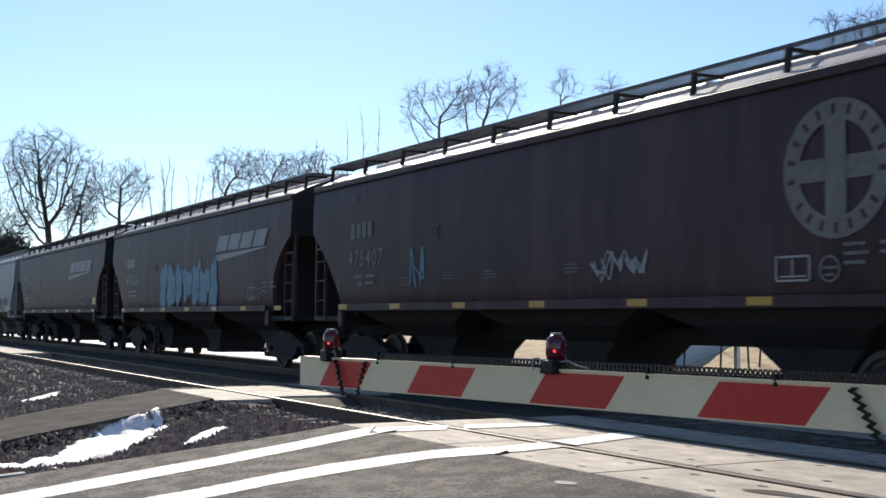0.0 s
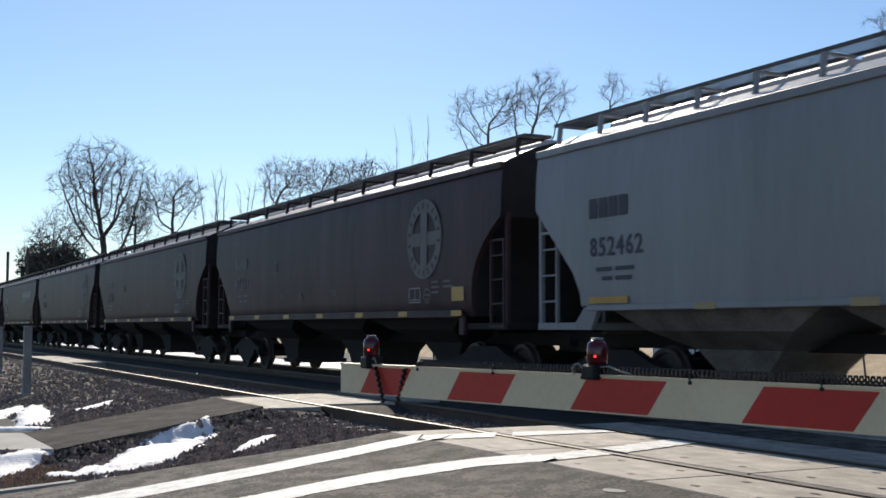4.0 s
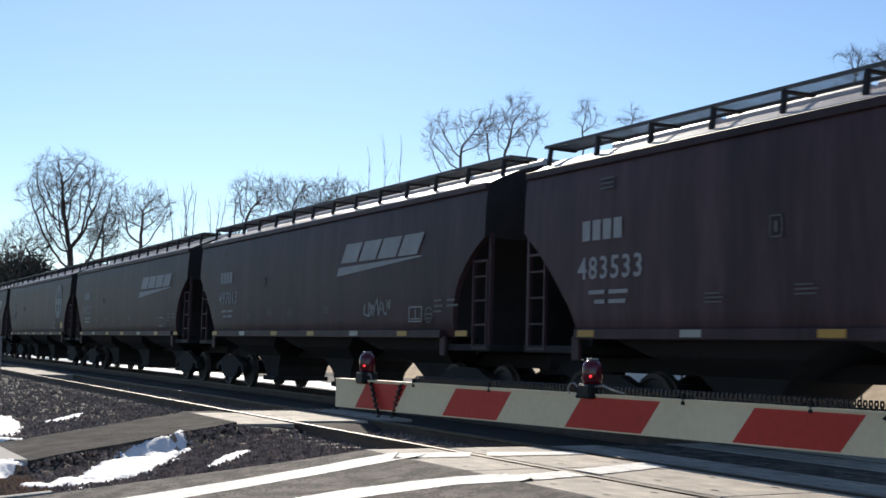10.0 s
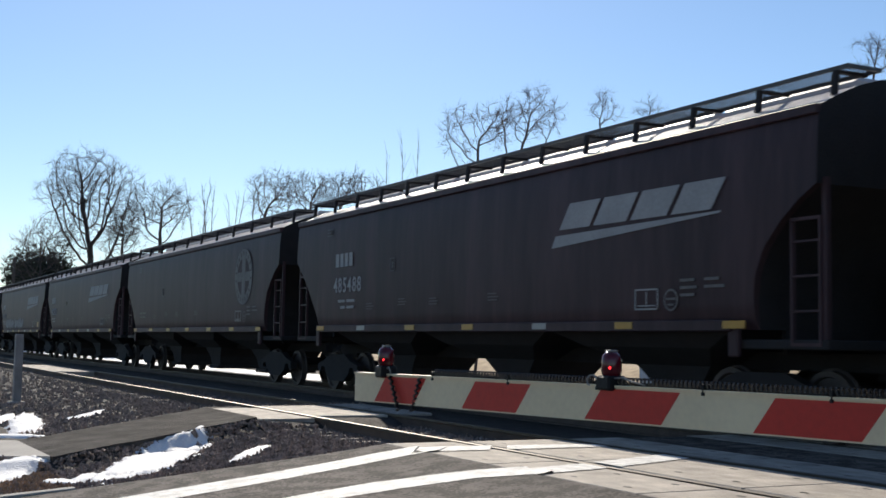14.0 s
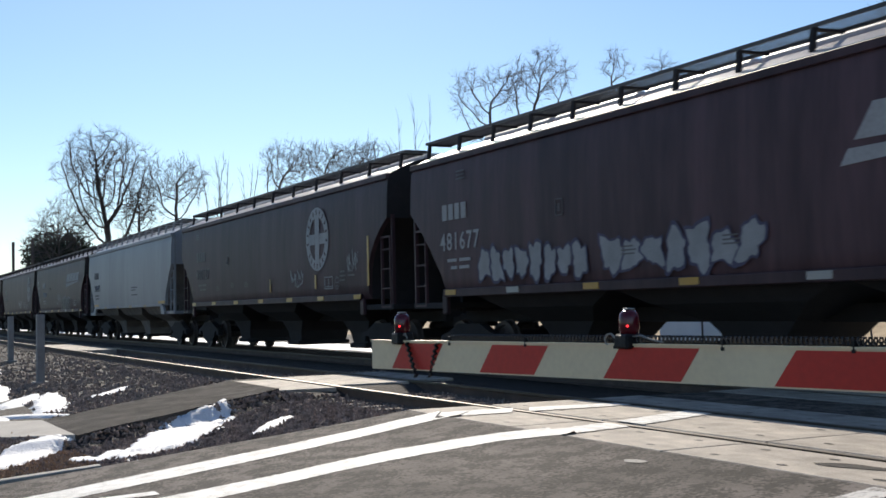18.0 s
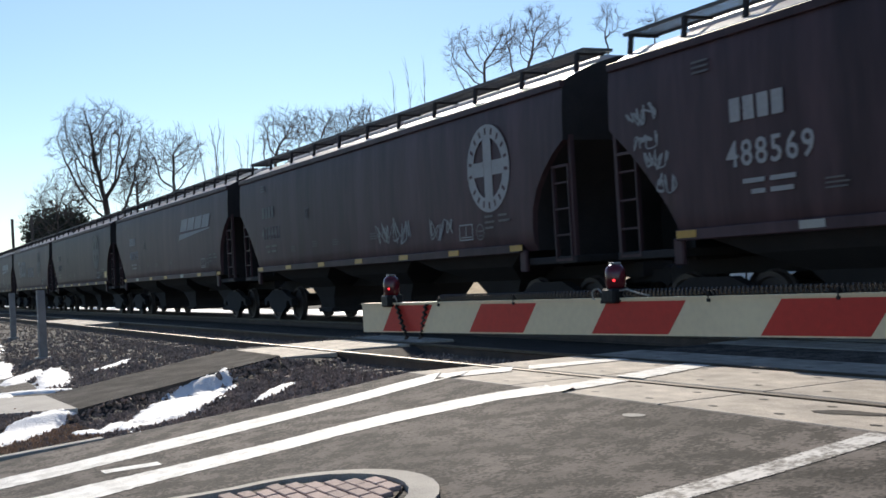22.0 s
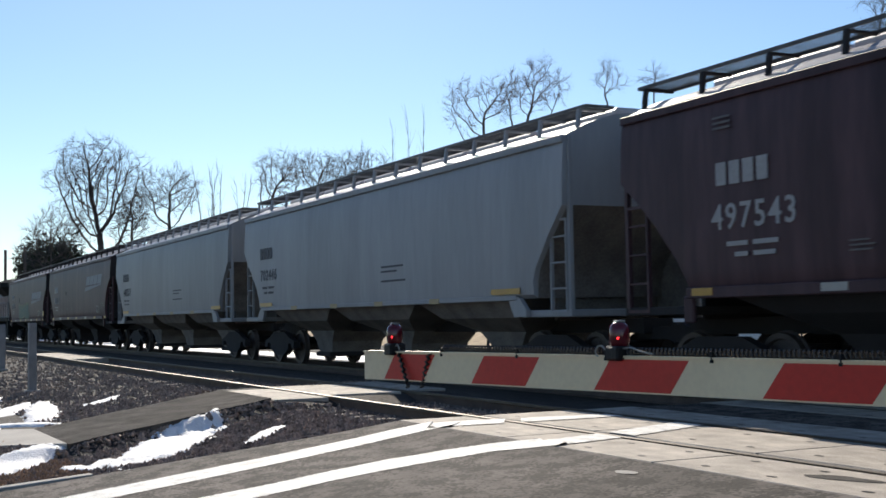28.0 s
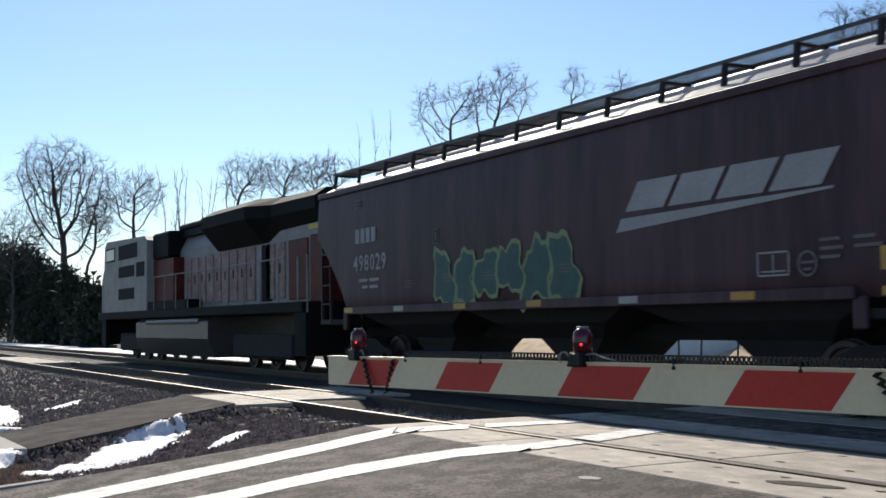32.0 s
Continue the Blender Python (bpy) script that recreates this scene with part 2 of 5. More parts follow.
# ---- mesh helpers ----
def mesh_of(name, bm, material, smooth=False):
    me = bpy.data.meshes.new(name)
    bmesh.ops.recalc_face_normals(bm, faces=bm.faces[:])
    bm.to_mesh(me)
    bm.free()
    for m in (material if isinstance(material, (list, tuple)) else [material]):
        me.materials.append(m)
    if smooth:
        for p in me.polygons:
            p.use_smooth = True
    return me


def part(name, bm, material, parent, label="", m=None, smooth=False):
    """Links a bmesh (or a ready mesh) as one object under a thing or a part."""
    me = bm if isinstance(bm, bpy.types.Mesh) else mesh_of(name, bm, material, smooth)
    ob = new(name, me)
    ob.parent = parent
    if m is not None:
        ob.matrix_basis = m
    if label:
        tagged(ob, label)
    return ob


def thing(name, label, category, group="", kind="", m=None, data=None):
    ob = new(name, data)
    if m is not None:
        ob.matrix_basis = m
    return tagged(ob, label, category, group, kind)


def add_box(bm, x0, x1, y0, y1, z0, z1, bevel=0.0, mi=0):
    vs = [bm.verts.new(p) for p in ((x0, y0, z0), (x1, y0, z0), (x1, y1, z0), (x0, y1, z0), (x0, y0, z1), (x1, y0, z1), (x1, y1, z1), (x0, y1, z1))]
    fs = [bm.faces.new([vs[i] for i in f]) for f in ((3, 2, 1, 0), (4, 5, 6, 7), (0, 1, 5, 4), (1, 2, 6, 5), (2, 3, 7, 6), (3, 0, 4, 7))]
    for f in fs:
        f.material_index = mi
    if bevel:
        bmesh.ops.bevel(bm, geom=list({e for f in fs for e in f.edges}), offset=bevel, segments=1, affect="EDGES")
    return fs


def box(x0, x1, y0, y1, z0, z1, bevel=0.0):
    bm = bmesh.new()
    add_box(bm, x0, x1, y0, y1, z0, z1, bevel)
    return bm


def add_rod(bm, a, b, r, n=6, r2=None):
    """A round bar from a to b."""
    a, b = Vector(a), Vector(b)
    r2 = r if r2 is None else r2
    q = (b - a).to_track_quat("Z", "Y")
    rings = []
    for p, rr in ((a, r), (b, r2)):
        rings.append([bm.verts.new(p + q @ Vector((rr * math.cos(2 * math.pi * i / n), rr * math.sin(2 * math.pi * i / n), 0))) for i in range(n)])
    for i in range(n):
        bm.faces.new((rings[0][i], rings[0][(i + 1) % n], rings[1][(i + 1) % n], rings[1][i]))
    bm.faces.new(rings[0][::-1])
    bm.faces.new(rings[1])


def rod(a, b, r, n=6):
    bm = bmesh.new()
    add_rod(bm, a, b, r, n)
    return bm


def add_prism(bm, pts, y0, y1, axis="y", mi=0):
    """An outline extruded along an axis; pts are (x, z) for y, (y, z) for x, (x, y) for z."""
    def at(p, d):
        return (p[0], d, p[1]) if axis == "y" else (d, p[0], p[1]) if axis == "x" else (p[0], p[1], d)
    a, b = [bm.verts.new(at(p, y0)) for p in pts], [bm.verts.new(at(p, y1)) for p in pts]
    n = len(pts)
    fs = [bm.faces.new(a), bm.faces.new(b[::-1])]
    for i in range(n):
        fs.append(bm.faces.new((a[i], b[i], b[(i + 1) % n], a[(i + 1) % n])))
    for f in fs:
        f.material_index = mi
    return fs


def prism(pts, y0, y1, axis="y"):
    bm = bmesh.new()
    add_prism(bm, pts, y0, y1, axis)
    return bm


def text_mesh(word, size, shear=0.0, bold=0.0, depth=0.004, mt=None):
    """Lettering in the built-in font, standing in the x-z plane, facing -y."""
    cu = bpy.data.curves.new("lettering", "FONT")
    cu.body, cu.size, cu.extrude, cu.align_x, cu.shear, cu.offset, cu.resolution_u = word, size, depth, "CENTER", shear, bold, 2
    ob = bpy.data.objects.new("lettering", cu)
    me = bpy.data.meshes.new_from_object(ob)
    bpy.data.objects.remove(ob)
    bpy.data.curves.remove(cu)
    me.transform(Matrix.Rotation(radians(90), 4, "X"))
    me.materials.append(mt)
    return me


MESHES = {}


def cached(key, make):
    """One mesh for all alike parts."""
    if key not in MESHES:
        MESHES[key] = make()
    return MESHES[key]


# ---- ground, road and tracks ----
YA, YB = 6.83, 8.34            # rails of the empty near track
YC, YD = 11.135, 12.645        # rails of the far track with the train
ROAD_L = -12.85                # left edge of the road


def road_z(y):
    """The road's surface: level over the tracks, falling away on both sides."""
    if y >= 15:
        return -0.05 * min(y - 15, 12)
    if y >= 6:
        return 0.0
    if y >= 1:
        return -0.105 * (6 - y) + 0.02 * max(0, 1 - abs(y - 6))
    return -0.525 - 0.04 * min(1 - y, 6)


def path_z(x, y):
    return -0.10 * (5.9 - y) + 0.02


def path_edges(f):
    """The footpath's two edges, from the track (f = 0) to the pavement (f = 1)."""
    return -20.2 + 2.0 * f, -17.5 + 1.85 * f


def path_bank(x, y):
    """How far the bank under the footpath and the pavement lifts the ground."""
    if 5.75 <= y < 9.4:
        out = max(-21.1 - 0.1 * (y - 5.8) - x, x + 17.45 + 0.3 * (y - 5.8), 0.0)
        k = max(0.0, 1 - out / 0.9)
        return 0.15 * k * k * (3 - 2 * k)
    if not (1.0 < y < 5.75):
        return 0.0
    base = -0.19 if y > 5.7 else -0.19 - 0.16 * (5.7 - y) / 1.1 if y > 4.6 else -0.35 - 0.06 * min(4.6 - y, 5)
    left, right = path_edges(min(1.0, max(0.0, (5.84 - y) / 3.3)))
    out = max(left - x, x - right, 0.0)
    reach = 1.4 if x < left else 0.3
    k = max(0.0, 1 - out / reach)
    return (path_z(x, y) - 0.045 - base) * k * k * (3 - 2 * k)


def land_z(x, y):
    """The ground beside the road."""
    if x > ROAD_L + 0.1 and x < 4.5:
        return road_z(y) - 0.05
    if y > 15:
        side = -0.35 - 0.03 * min(y - 15, 30)
    elif y > 5.7:
        side = -0.19
    elif y > 4.6:
        side = -0.19 - 0.16 * (5.7 - y) / 1.1
    else:
        side = -0.35 - 0.06 * min(4.6 - y, 5)
    side += path_bank(x, y) * 1.0
    side += 0.05 * noise.noise((x * 0.7, y * 0.7, 0)) if abs(y - 9.5) > 4 else 0
    return side


def spaced(marks):
    """Coordinates from (start, step) marks up to the last start."""
    out = []
    for (a, s), (b, _) in zip(marks, marks[1:]):
        n = max(1, round((b - a) / s))
        out += [a + (b - a) * i / n for i in range(n)]
    return out + [marks[-1][0]]


def sheet(xs, ys, zf):
    bm = bmesh.new()
    vs = [[bm.verts.new((x, y, zf(x, y))) for y in ys] for x in xs]
    for i in range(len(xs) - 1):
        for j in range(len(ys) - 1):
            bm.faces.new((vs[i][j], vs[i + 1][j], vs[i + 1][j + 1], vs[i][j + 1]))
    return bm


ground = thing("ground", "dark earth and gravel ground with old snow", "ground", kind="structure", data=mesh_of("ground", sheet(
    spaced([(-3000, 800), (-600, 100), (-100, 10), (-40, 0.5), (-23, 0.2), (-13.2, 0.2), (-12.4, 2), (4, 0.4), (5, 5), (40, 100), (600, 800), (3000, 1)]),
    spaced([(-3000, 800), (-300, 60), (-20, 3), (-2, 0.3), (1.5, 0.15), (6.2, 0.3), (9.8, 1), (15, 2), (45, 50), (300, 800), (3000, 1)]), land_z), M["gravel"], True))

road = thing("road", "worn grey asphalt road rising to the crossing", "road", kind="structure", data=mesh_of("road", sheet(
    spaced([(ROAD_L, 1.5), (4.4, 1)]), spaced([(-30, 3), (-2, 0.25), (5.83, 1)]), lambda x, y: road_z(y)), M["asphalt"], True))
mid = thing("road", "asphalt strip between the two tracks", "road", kind="structure", data=mesh_of("road", box(ROAD_L, 4.4, 9.2, 10.25, -0.3, -0.006), M["asphalt"]))
far_road = thing("road", "asphalt road beyond the tracks", "road", kind="structure", data=mesh_of("road", sheet(
    spaced([(ROAD_L, 3), (4.4, 1)]), spaced([(13.5, 0.5), (16, 5), (80, 1)]), lambda x, y: road_z(y)), M["asphalt"], True))

RAIL_OUT = [(-0.036, 0), (0.036, 0), (0.036, -0.035), (0.01, -0.045), (0.01, -0.14), (0.07, -0.155), (0.07, -0.17), (-0.07, -0.17), (-0.07, -0.155), (-0.01, -0.14), (-0.01, -0.045), (-0.036, -0.035)]


def track(label, ya, yb):
    tr = thing("railway_track", label, "track", kind="structure")
    for y in (ya, yb):
        part("rail", prism([(p[0] + y, p[1]) for p in RAIL_OUT[2:]], -620, 620, "x"), M["railside"], tr, "rusty rail web and foot")
        part("rail_head", box(-620, 620, y - 0.036, y + 0.036, -0.034, 0.001, 0), M["rail"], tr, "polished steel rail head")
    return tr


near_track = track("empty railway track with polished rails on timber ties", YA, YB)
far_track = track("railway track under the train", YC, YD)


def flat_strip(pts_a, pts_b, lift=0.005, zf=road_z, cuts=24):
    """A thin painted strip between two edges given as (x, y) lines of the same count."""
    def along(pts, t):
        f = t * (len(pts) - 1)
        i = min(int(f), len(pts) - 2)
        k = f - i
        return [pts[i][j] * (1 - k) + pts[i + 1][j] * k for j in (0, 1)]
    bm = bmesh.new()
    prev = None
    for i in range(cuts + 1):
        a, b = along(pts_a, i / cuts), along(pts_b, i / cuts)
        w = 0.035 * noise.noise((i * 0.9, pts_a[0][0], 0))
        row = [bm.verts.new((a[0] + w, a[1], zf(a[1]) + lift)), bm.verts.new((b[0] - w, b[1], zf(b[1]) + lift))]
        if prev and not any(r - 0.08 < (a[1] + b[1]) / 2 < r + 0.13 for r in (YA, YB)):
            bm.faces.new((prev[0], prev[1], row[1], row[0]))
        prev = row
    return bm


for lab, a, b in (
        ("worn white edge line painted on the road", [(-12.1, 8.2), (-12.32, 6.5), (-12.25, 5.4), (-12.0, 4.04), (-11.88, 2.86), (-11.74, 1.79), (-11.7, 0.2), (-11.7, -6)],
         [(-11.75, 8.2), (-11.8, 6.1), (-11.7, 5.15), (-11.45, 3.86), (-11.29, 2.72), (-11.17, 1.71), (-11.1, 0.2), (-11.1, -6)]),
        ("worn white centre line bending past the island", [(-10.75, 8.2), (-10.2, 6.8), (-9.95, 6.0), (-10.25, 5.6), (-10.42, 5.17), (-10.51, 4.63), (-10.48, 4.06), (-10.4, 3.5), (-10.37, 2.5), (-10.38, 1.81), (-10.4, -6)],
         [(-10.3, 8.2), (-9.75, 6.8), (-9.5, 5.85), (-9.85, 5.4), (-9.95, 4.94), (-10.0, 4.41), (-9.98, 3.87), (-9.9, 3.33), (-9.84, 2.37), (-9.75, 1.82), (-9.75, -6)]),
        ("faint worn stop line on the asphalt", [(-5.95, 3.4), (-5.79, 5.8)], [(-5.68, 3.4), (-5.55, 5.8)]),
        ("short white dash on the asphalt", [(-10.95, 2.0), (-10.75, 2.45)], [(-10.75, 2.0), (-10.55, 2.45)])):
    thing("road_marking", lab, "road marking", kind="structure", data=mesh_of("road_marking", flat_strip(a, b, 0.005, cuts=260), M["lineworn"] if "faint" in lab else M["white"]))


# ---- concrete crossing panels ----
def panel_mesh(w, d, seed):
    bm = bmesh.new()
    add_box(bm, 0.008, w - 0.008, 0.008, d - 0.008, -0.16, -0.004, 0.012)
    rnd = random.Random(seed)
    for fx in (0.16, 0.5, 0.84):
        for fy in (0.22, 0.78):
            cx, cy = w * fx + rnd.uniform(-.05, .05), d * fy
            ring = [bm.verts.new((cx + 0.055 * math.cos(k * math.pi / 4), cy + 0.028 * math.sin(k * math.pi / 4), -0.001)) for k in range(8)]
            bm.faces.new(ring).material_index = 1
    return mesh_of("concrete_panel", bm, [M["concrete"], M["black"]])


crossing = thing("grade_crossing", "pale concrete crossing panels between and beside the rails", "crossing", kind="structure")
for y0, y1 in ((5.86, YA - 0.07), (YA + 0.12, YB - 0.12), (YB + 0.07, 9.19), (10.26, YC - 0.07), (YC + 0.12, YD - 0.12), (YD + 0.07, 13.5)):
    for i in range(7):
        me = cached(("panel", round(y1 - y0, 2), i % 3), lambda: panel_mesh(2.44, y1 - y0, i))
        part("concrete_panel", me, None, crossing, m=pose(-12.95 + 2.44 * i, y0, 0))
part("flangeway", box(-12.95, 4.1, YA - 0.075, YA - 0.037, -0.2, -0.03), M["rubber"], crossing, "black rubber flangeway filler")
for y in (YA, YB, YC, YD):
    part("flangeway", box(-12.95, 4.1, y + 0.04, y + 0.12, -0.2, -0.045), M["rubber"], crossing, "black rubber flangeway filler")

footway = thing("footpath_crossing", "pale concrete panels carrying the footpath over the track", "crossing", kind="structure")
for y0, y1, xa, xb in ((5.86, YA - 0.07, -20.3, -17.45), (YA + 0.1, YB - 0.1, -20.9, -18.0), (YB + 0.07, 9.2, -21.2, -18.3)):
    for k in (0, 1):
        w = (xb - xa) / 2
        part("concrete_panel", panel_mesh(w, y1 - y0, k), None, footway, m=pose(xa + w * k, y0, -0.008))

far_cross = thing("farm_crossing", "pale concrete panels between the rails farther along", "crossing", kind="structure")
for k in range(4):
    part("concrete_panel", cached(("panel", round(YB - YA - 0.2, 2), k % 2, "far"), lambda: panel_mesh(2.44, YB - YA - 0.2, k)), None, far_cross, m=pose(-51.9 + 2.44 * k, YA + 0.1, -0.005))

# ties outside the crossing
tie_me = mesh_of("tie", box(-0.11, 0.11, -1.3, 1.3, -0.2, 0, 0.015), M["tie"])
for k in range(170):
    x = -13.3 - 0.55 * k
    if -21.3 < x < -17.3:
        continue
    part("tie", tie_me, None, near_track, m=pose(x, (YA + YB) / 2 + random.uniform(-.04, .04), -0.165 + random.uniform(-.012, .008), 0, 0, random.uniform(-1, 1)))

# footpath of asphalt, then the old concrete pavement
def slab(pts, zf, thick=0.1, res=8):
    """A thick sheet over a four-cornered plan (a, b, c, d), following a height."""
    a, b, c, d = [Vector((*p, 0)) for p in pts]
    bm = bmesh.new()
    vs = []
    for i in range(res + 1):
        row = []
        for j in range(res + 1):
            u, v = i / res, j / res
            p = a.lerp(b, u).lerp(d.lerp(c, u), v)
            row.append(bm.verts.new((p.x, p.y, zf(p.x, p.y))))
        vs.append(row)
    top = [bm.faces.new((vs[i][j], vs[i + 1][j], vs[i + 1][j + 1], vs[i][j + 1])) for i in range(res) for j in range(res)]
    r = bmesh.ops.extrude_face_region(bm, geom=top)
    bmesh.ops.translate(bm, vec=(0, 0, -thick), verts=[v for v in r["geom"] if isinstance(v, bmesh.types.BMVert)])
    return bm


footpath = thing("footpath", "dark asphalt footpath sloping up to the track", "footpath", kind="structure")
edge_l, edge_r = [], []
for k in range(9):
    f = k / 8
    xl, xr = path_edges(f)
    edge_l.append((xl + 0.06 * math.sin(k * 2.1), 5.84 - 3.3 * f))
    edge_r.append((xr + 0.04 * math.sin(k * 1.7), 5.84 - 3.25 * f))
for k in range(8):
    part("footpath_section", slab([edge_l[k], edge_r[k], edge_r[k + 1], edge_l[k + 1]], path_z, 0.22, 3), M["path"], footpath)
pavement = thing("pavement", "pale concrete pavement slabs beside the road", "pavement", kind="structure")
for k in range(6):
    fa, fb = (-18.15 - 1.05 * k, 2.52 - 0.6 * k), (-18.15 - 1.05 * (k + 1) + 0.02, 2.52 - 0.6 * (k + 1))
    na, nb_ = (-15.65 - 1.05 * k, 2.57 - 0.75 * k), (-15.65 - 1.05 * (k + 1) + 0.02, 2.57 - 0.75 * (k + 1))
    part("pavement_slab", slab([fb, fa, na, nb_], lambda x, y: path_z(x, y) + 0.01, 0.12, 2), M["walkc"], pavement)

# kerb along the road's left edge
kerb = thing("kerb", "low worn concrete kerb at the road's edge", "kerb", kind="structure")
for k in range(5):
    y0 = 2.4 - 2.0 * (k + 1)
    bm = bmesh.new()
    za, zb = road_z(y0 + 1.985), road_z(y0)
    add_box(bm, ROAD_L - 0.14, ROAD_L + 0.02, y0, y0 + 1.985, -0.3, 0.015, 0.01)
    for v in bm.verts:
        v.co.z += zb + (za - zb) * (v.co.y - y0) / 1.985
        v.co.x -= 0.06 * max(0.0, 2.5 - v.co.y)
    part("kerb_stone", bm, M["kerb"], kerb)

# traffic island with pavers
IX, IW, IY = -7.68, 1.1, 2.55
island = thing("traffic_island", "raised island nose with brick pavers and pale kerb", "traffic island", kind="structure")


def island_outline(w, ny):
    pts = [(IX + w * math.cos(a), IY + ny * math.sin(a)) for a in [math.pi * i / 16 for i in range(17)]]
    return [(IX + w, -9.0)] + pts + [(IX - w, -9.0)]


bm = bmesh.new()
outer, inner = island_outline(IW, 1.03), island_outline(IW - 0.2, 0.83)
for ring_a, ring_b in zip(zip(outer, inner), zip(outer[1:], inner[1:])):
    (oa, ia), (ob_, ib) = ring_a, ring_b
    lo = [bm.verts.new((*p, road_z(p[1]) - 0.2)) for p in (oa, ob_, ib, ia)]
    hi = [bm.verts.new((*p, road_z(p[1]) + (0.03 if q < 2 else 0.05))) for q, p in enumerate((oa, ob_, ib, ia))]
    bm.faces.new(hi)
    for i in range(4):
        bm.faces.new((lo[i], lo[(i + 1) % 4], hi[(i + 1) % 4], hi[i]))
bmesh.ops.remove_doubles(bm, verts=bm.verts[:], dist=0.001)
part("kerb", bm, M["kerb"], island, "pale concrete kerb ring")
bm = bmesh.new()
prev = None
for i in range(24):
    y = -9 + (IY + 0.83 + 9) * i / 23
    hw = (IW - 0.19) * (math.sqrt(max(0.0, 1 - ((y - IY) / 0.84) ** 2)) if y > IY else 1)
    row = [bm.verts.new((IX - hw, y, road_z(y) + 0.02)), bm.verts.new((IX + hw, y, road_z(y) + 0.02))]
    if prev:
        bm.faces.new((prev[0], prev[1], row[1], row[0]))
    prev = row
part("mortar_bed", bm, M["earth"], island, "sandy paver bed")
pav = mesh_of("brick", box(0.005, 0.215, 0.005, 0.1, -0.05, 0.0, 0.006), M["brick"])
slope = math.degrees(math.atan(0.105))
for r in range(28):
    y = IY + 0.78 - 0.106 * (r + 1)
    for c in range(-5, 5):
        x = IX + 0.22 * c + (0.11 if r % 2 else 0)
        ok = all((abs(px - IX) < (IW - 0.21)) and (py < IY or ((px - IX) / (IW - 0.21)) ** 2 + ((py - IY) / 0.82) ** 2 < 1) for px in (x, x + 0.22) for py in (y, y + 0.1))
        if ok:
            part("brick", pav, None, island, m=pose(x, y, road_z(y) + 0.048 + random.uniform(-.003, .003), slope, 0, 0))


# ---- snow and stones ----
def snow_patch(cx, cy, rx, ry, turn, seed, zf, h=0.05, step=0.05, rough=1.0):
    """A ragged sheet of old snow, with bare holes and a crumbling edge."""
    ct, st = math.cos(radians(turn)), math.sin(radians(turn))
    nu, nv = max(8, round(2.8 * rx / step)), max(8, round(2.8 * ry / step))
    V, F, keep = [], [], {}
    for i in range(nu + 1):
        for j in range(nv + 1):
            u, v = 1.4 * rx * (2 * i / nu - 1), 1.4 * ry * (2 * j / nv - 1)
            x, y = cx + u * ct - v * st, cy + u * st + v * ct
            q = 1 - (u / rx) ** 2 - (v / ry) ** 2
            q += 0.1 + rough * (0.9 * noise.noise((u * 1.7, v * 2.6, seed * 3.1)) + 0.65 * noise.noise((u * 5, v * 8, seed * 1.7)) + 0.5 * noise.noise((u * 13, v * 20, seed)))
            lump = 0.3 * h * noise.noise((x * 4, y * 4, seed)) + 0.12 * h * noise.noise((x * 14, y * 14, seed))
            g = max(-1.0, min(1.0, q * 2.2))
            keep[i, j] = g > -0.6
            V.append((x, y, zf(x, y) + h * g + lump * max(0.0, g)))
    for i in range(nu):
        for j in range(nv):
            if any(keep[i + a, j + b] for a in (0, 1) for b in (0, 1)):
                o = i * (nv + 1) + j
                F.append((o, o + nv + 1, o + nv + 2, o + 1))
    me = bpy.data.meshes.new("snow_patch")
    me.from_pydata(V, [], F)
    me.materials.append(M["snow"])
    me.shade_smooth()
    return me


def blot(cx, cy, rx, ry, turn, seed, z):
    """A flat uneven round patch."""
    bm = bmesh.new()
    ct, st = math.cos(radians(turn)), math.sin(radians(turn))
    ring = []
    for i in range(26):
        a = 2 * math.pi * i / 26
        k = 1 + 0.25 * noise.noise((math.cos(a) * 1.3, math.sin(a) * 1.3, seed))
        u, v = rx * k * math.cos(a), ry * k * math.sin(a)
        x, y = cx + u * ct - v * st, cy + u * st + v * ct
        ring.append(bm.verts.new((x, y, road_z(y) + z)))
    bm.faces.new(ring)
    return bm


SNOW = (
    (-15.45, 3.82, 1.7, 0.42, 149, 0.12), (-14.35, 2.75, 0.35, 0.12, 150, 0.04), (-15.1, 4.95, 0.75, 0.15, 142, 0.06), (-14.5, 3.1, 0.55, 0.16, 150, 0.05),
    (-15.2, 1.92, 1.0, 0.34, 149, 0.12), (-14.2, 2.45, 0.26, 0.13, 30, 0.05), (-16.2, 0.9, 0.9, 0.3, 155, 0.08),
    (-22.9, 3.3, 2.2, 0.3, 172, 0.06), (-23.9, 4.52, 0.75, 0.15, 143, 0.05), (-24.3, 2.95, 1.2, 0.25, 160, 0.05), (-20.5, 2.68, 0.75, 0.13, 54, 0.05), (-19.45, 2.42, 0.6, 0.12, 76, 0.05), (-19.9, 2.0, 1.0, 0.22, 172, 0.06), (-22.0, 1.7, 1.4, 0.22, 172, 0.06),
    (-27.5, 2.8, 2.6, 0.32, 174, 0.08), (-37.0, 3.4, 5.5, 0.45, 174, 0.1), (-31.5, 2.6, 2.2, 0.25, 174, 0.08), (-47.0, 3.2, 4.0, 0.4, 175, 0.1))


def in_snow(x, y):
    """Whether a spot lies well inside one of the near patches."""
    for cx, cy, rx, ry, turn, h in SNOW:
        c, q = math.cos(radians(turn)), math.sin(radians(turn))
        u, v = (x - cx) * c + (y - cy) * q, (y - cy) * c - (x - cx) * q
        if (u / rx) ** 2 + (v / ry) ** 2 < 0.85:
            return True
    return False


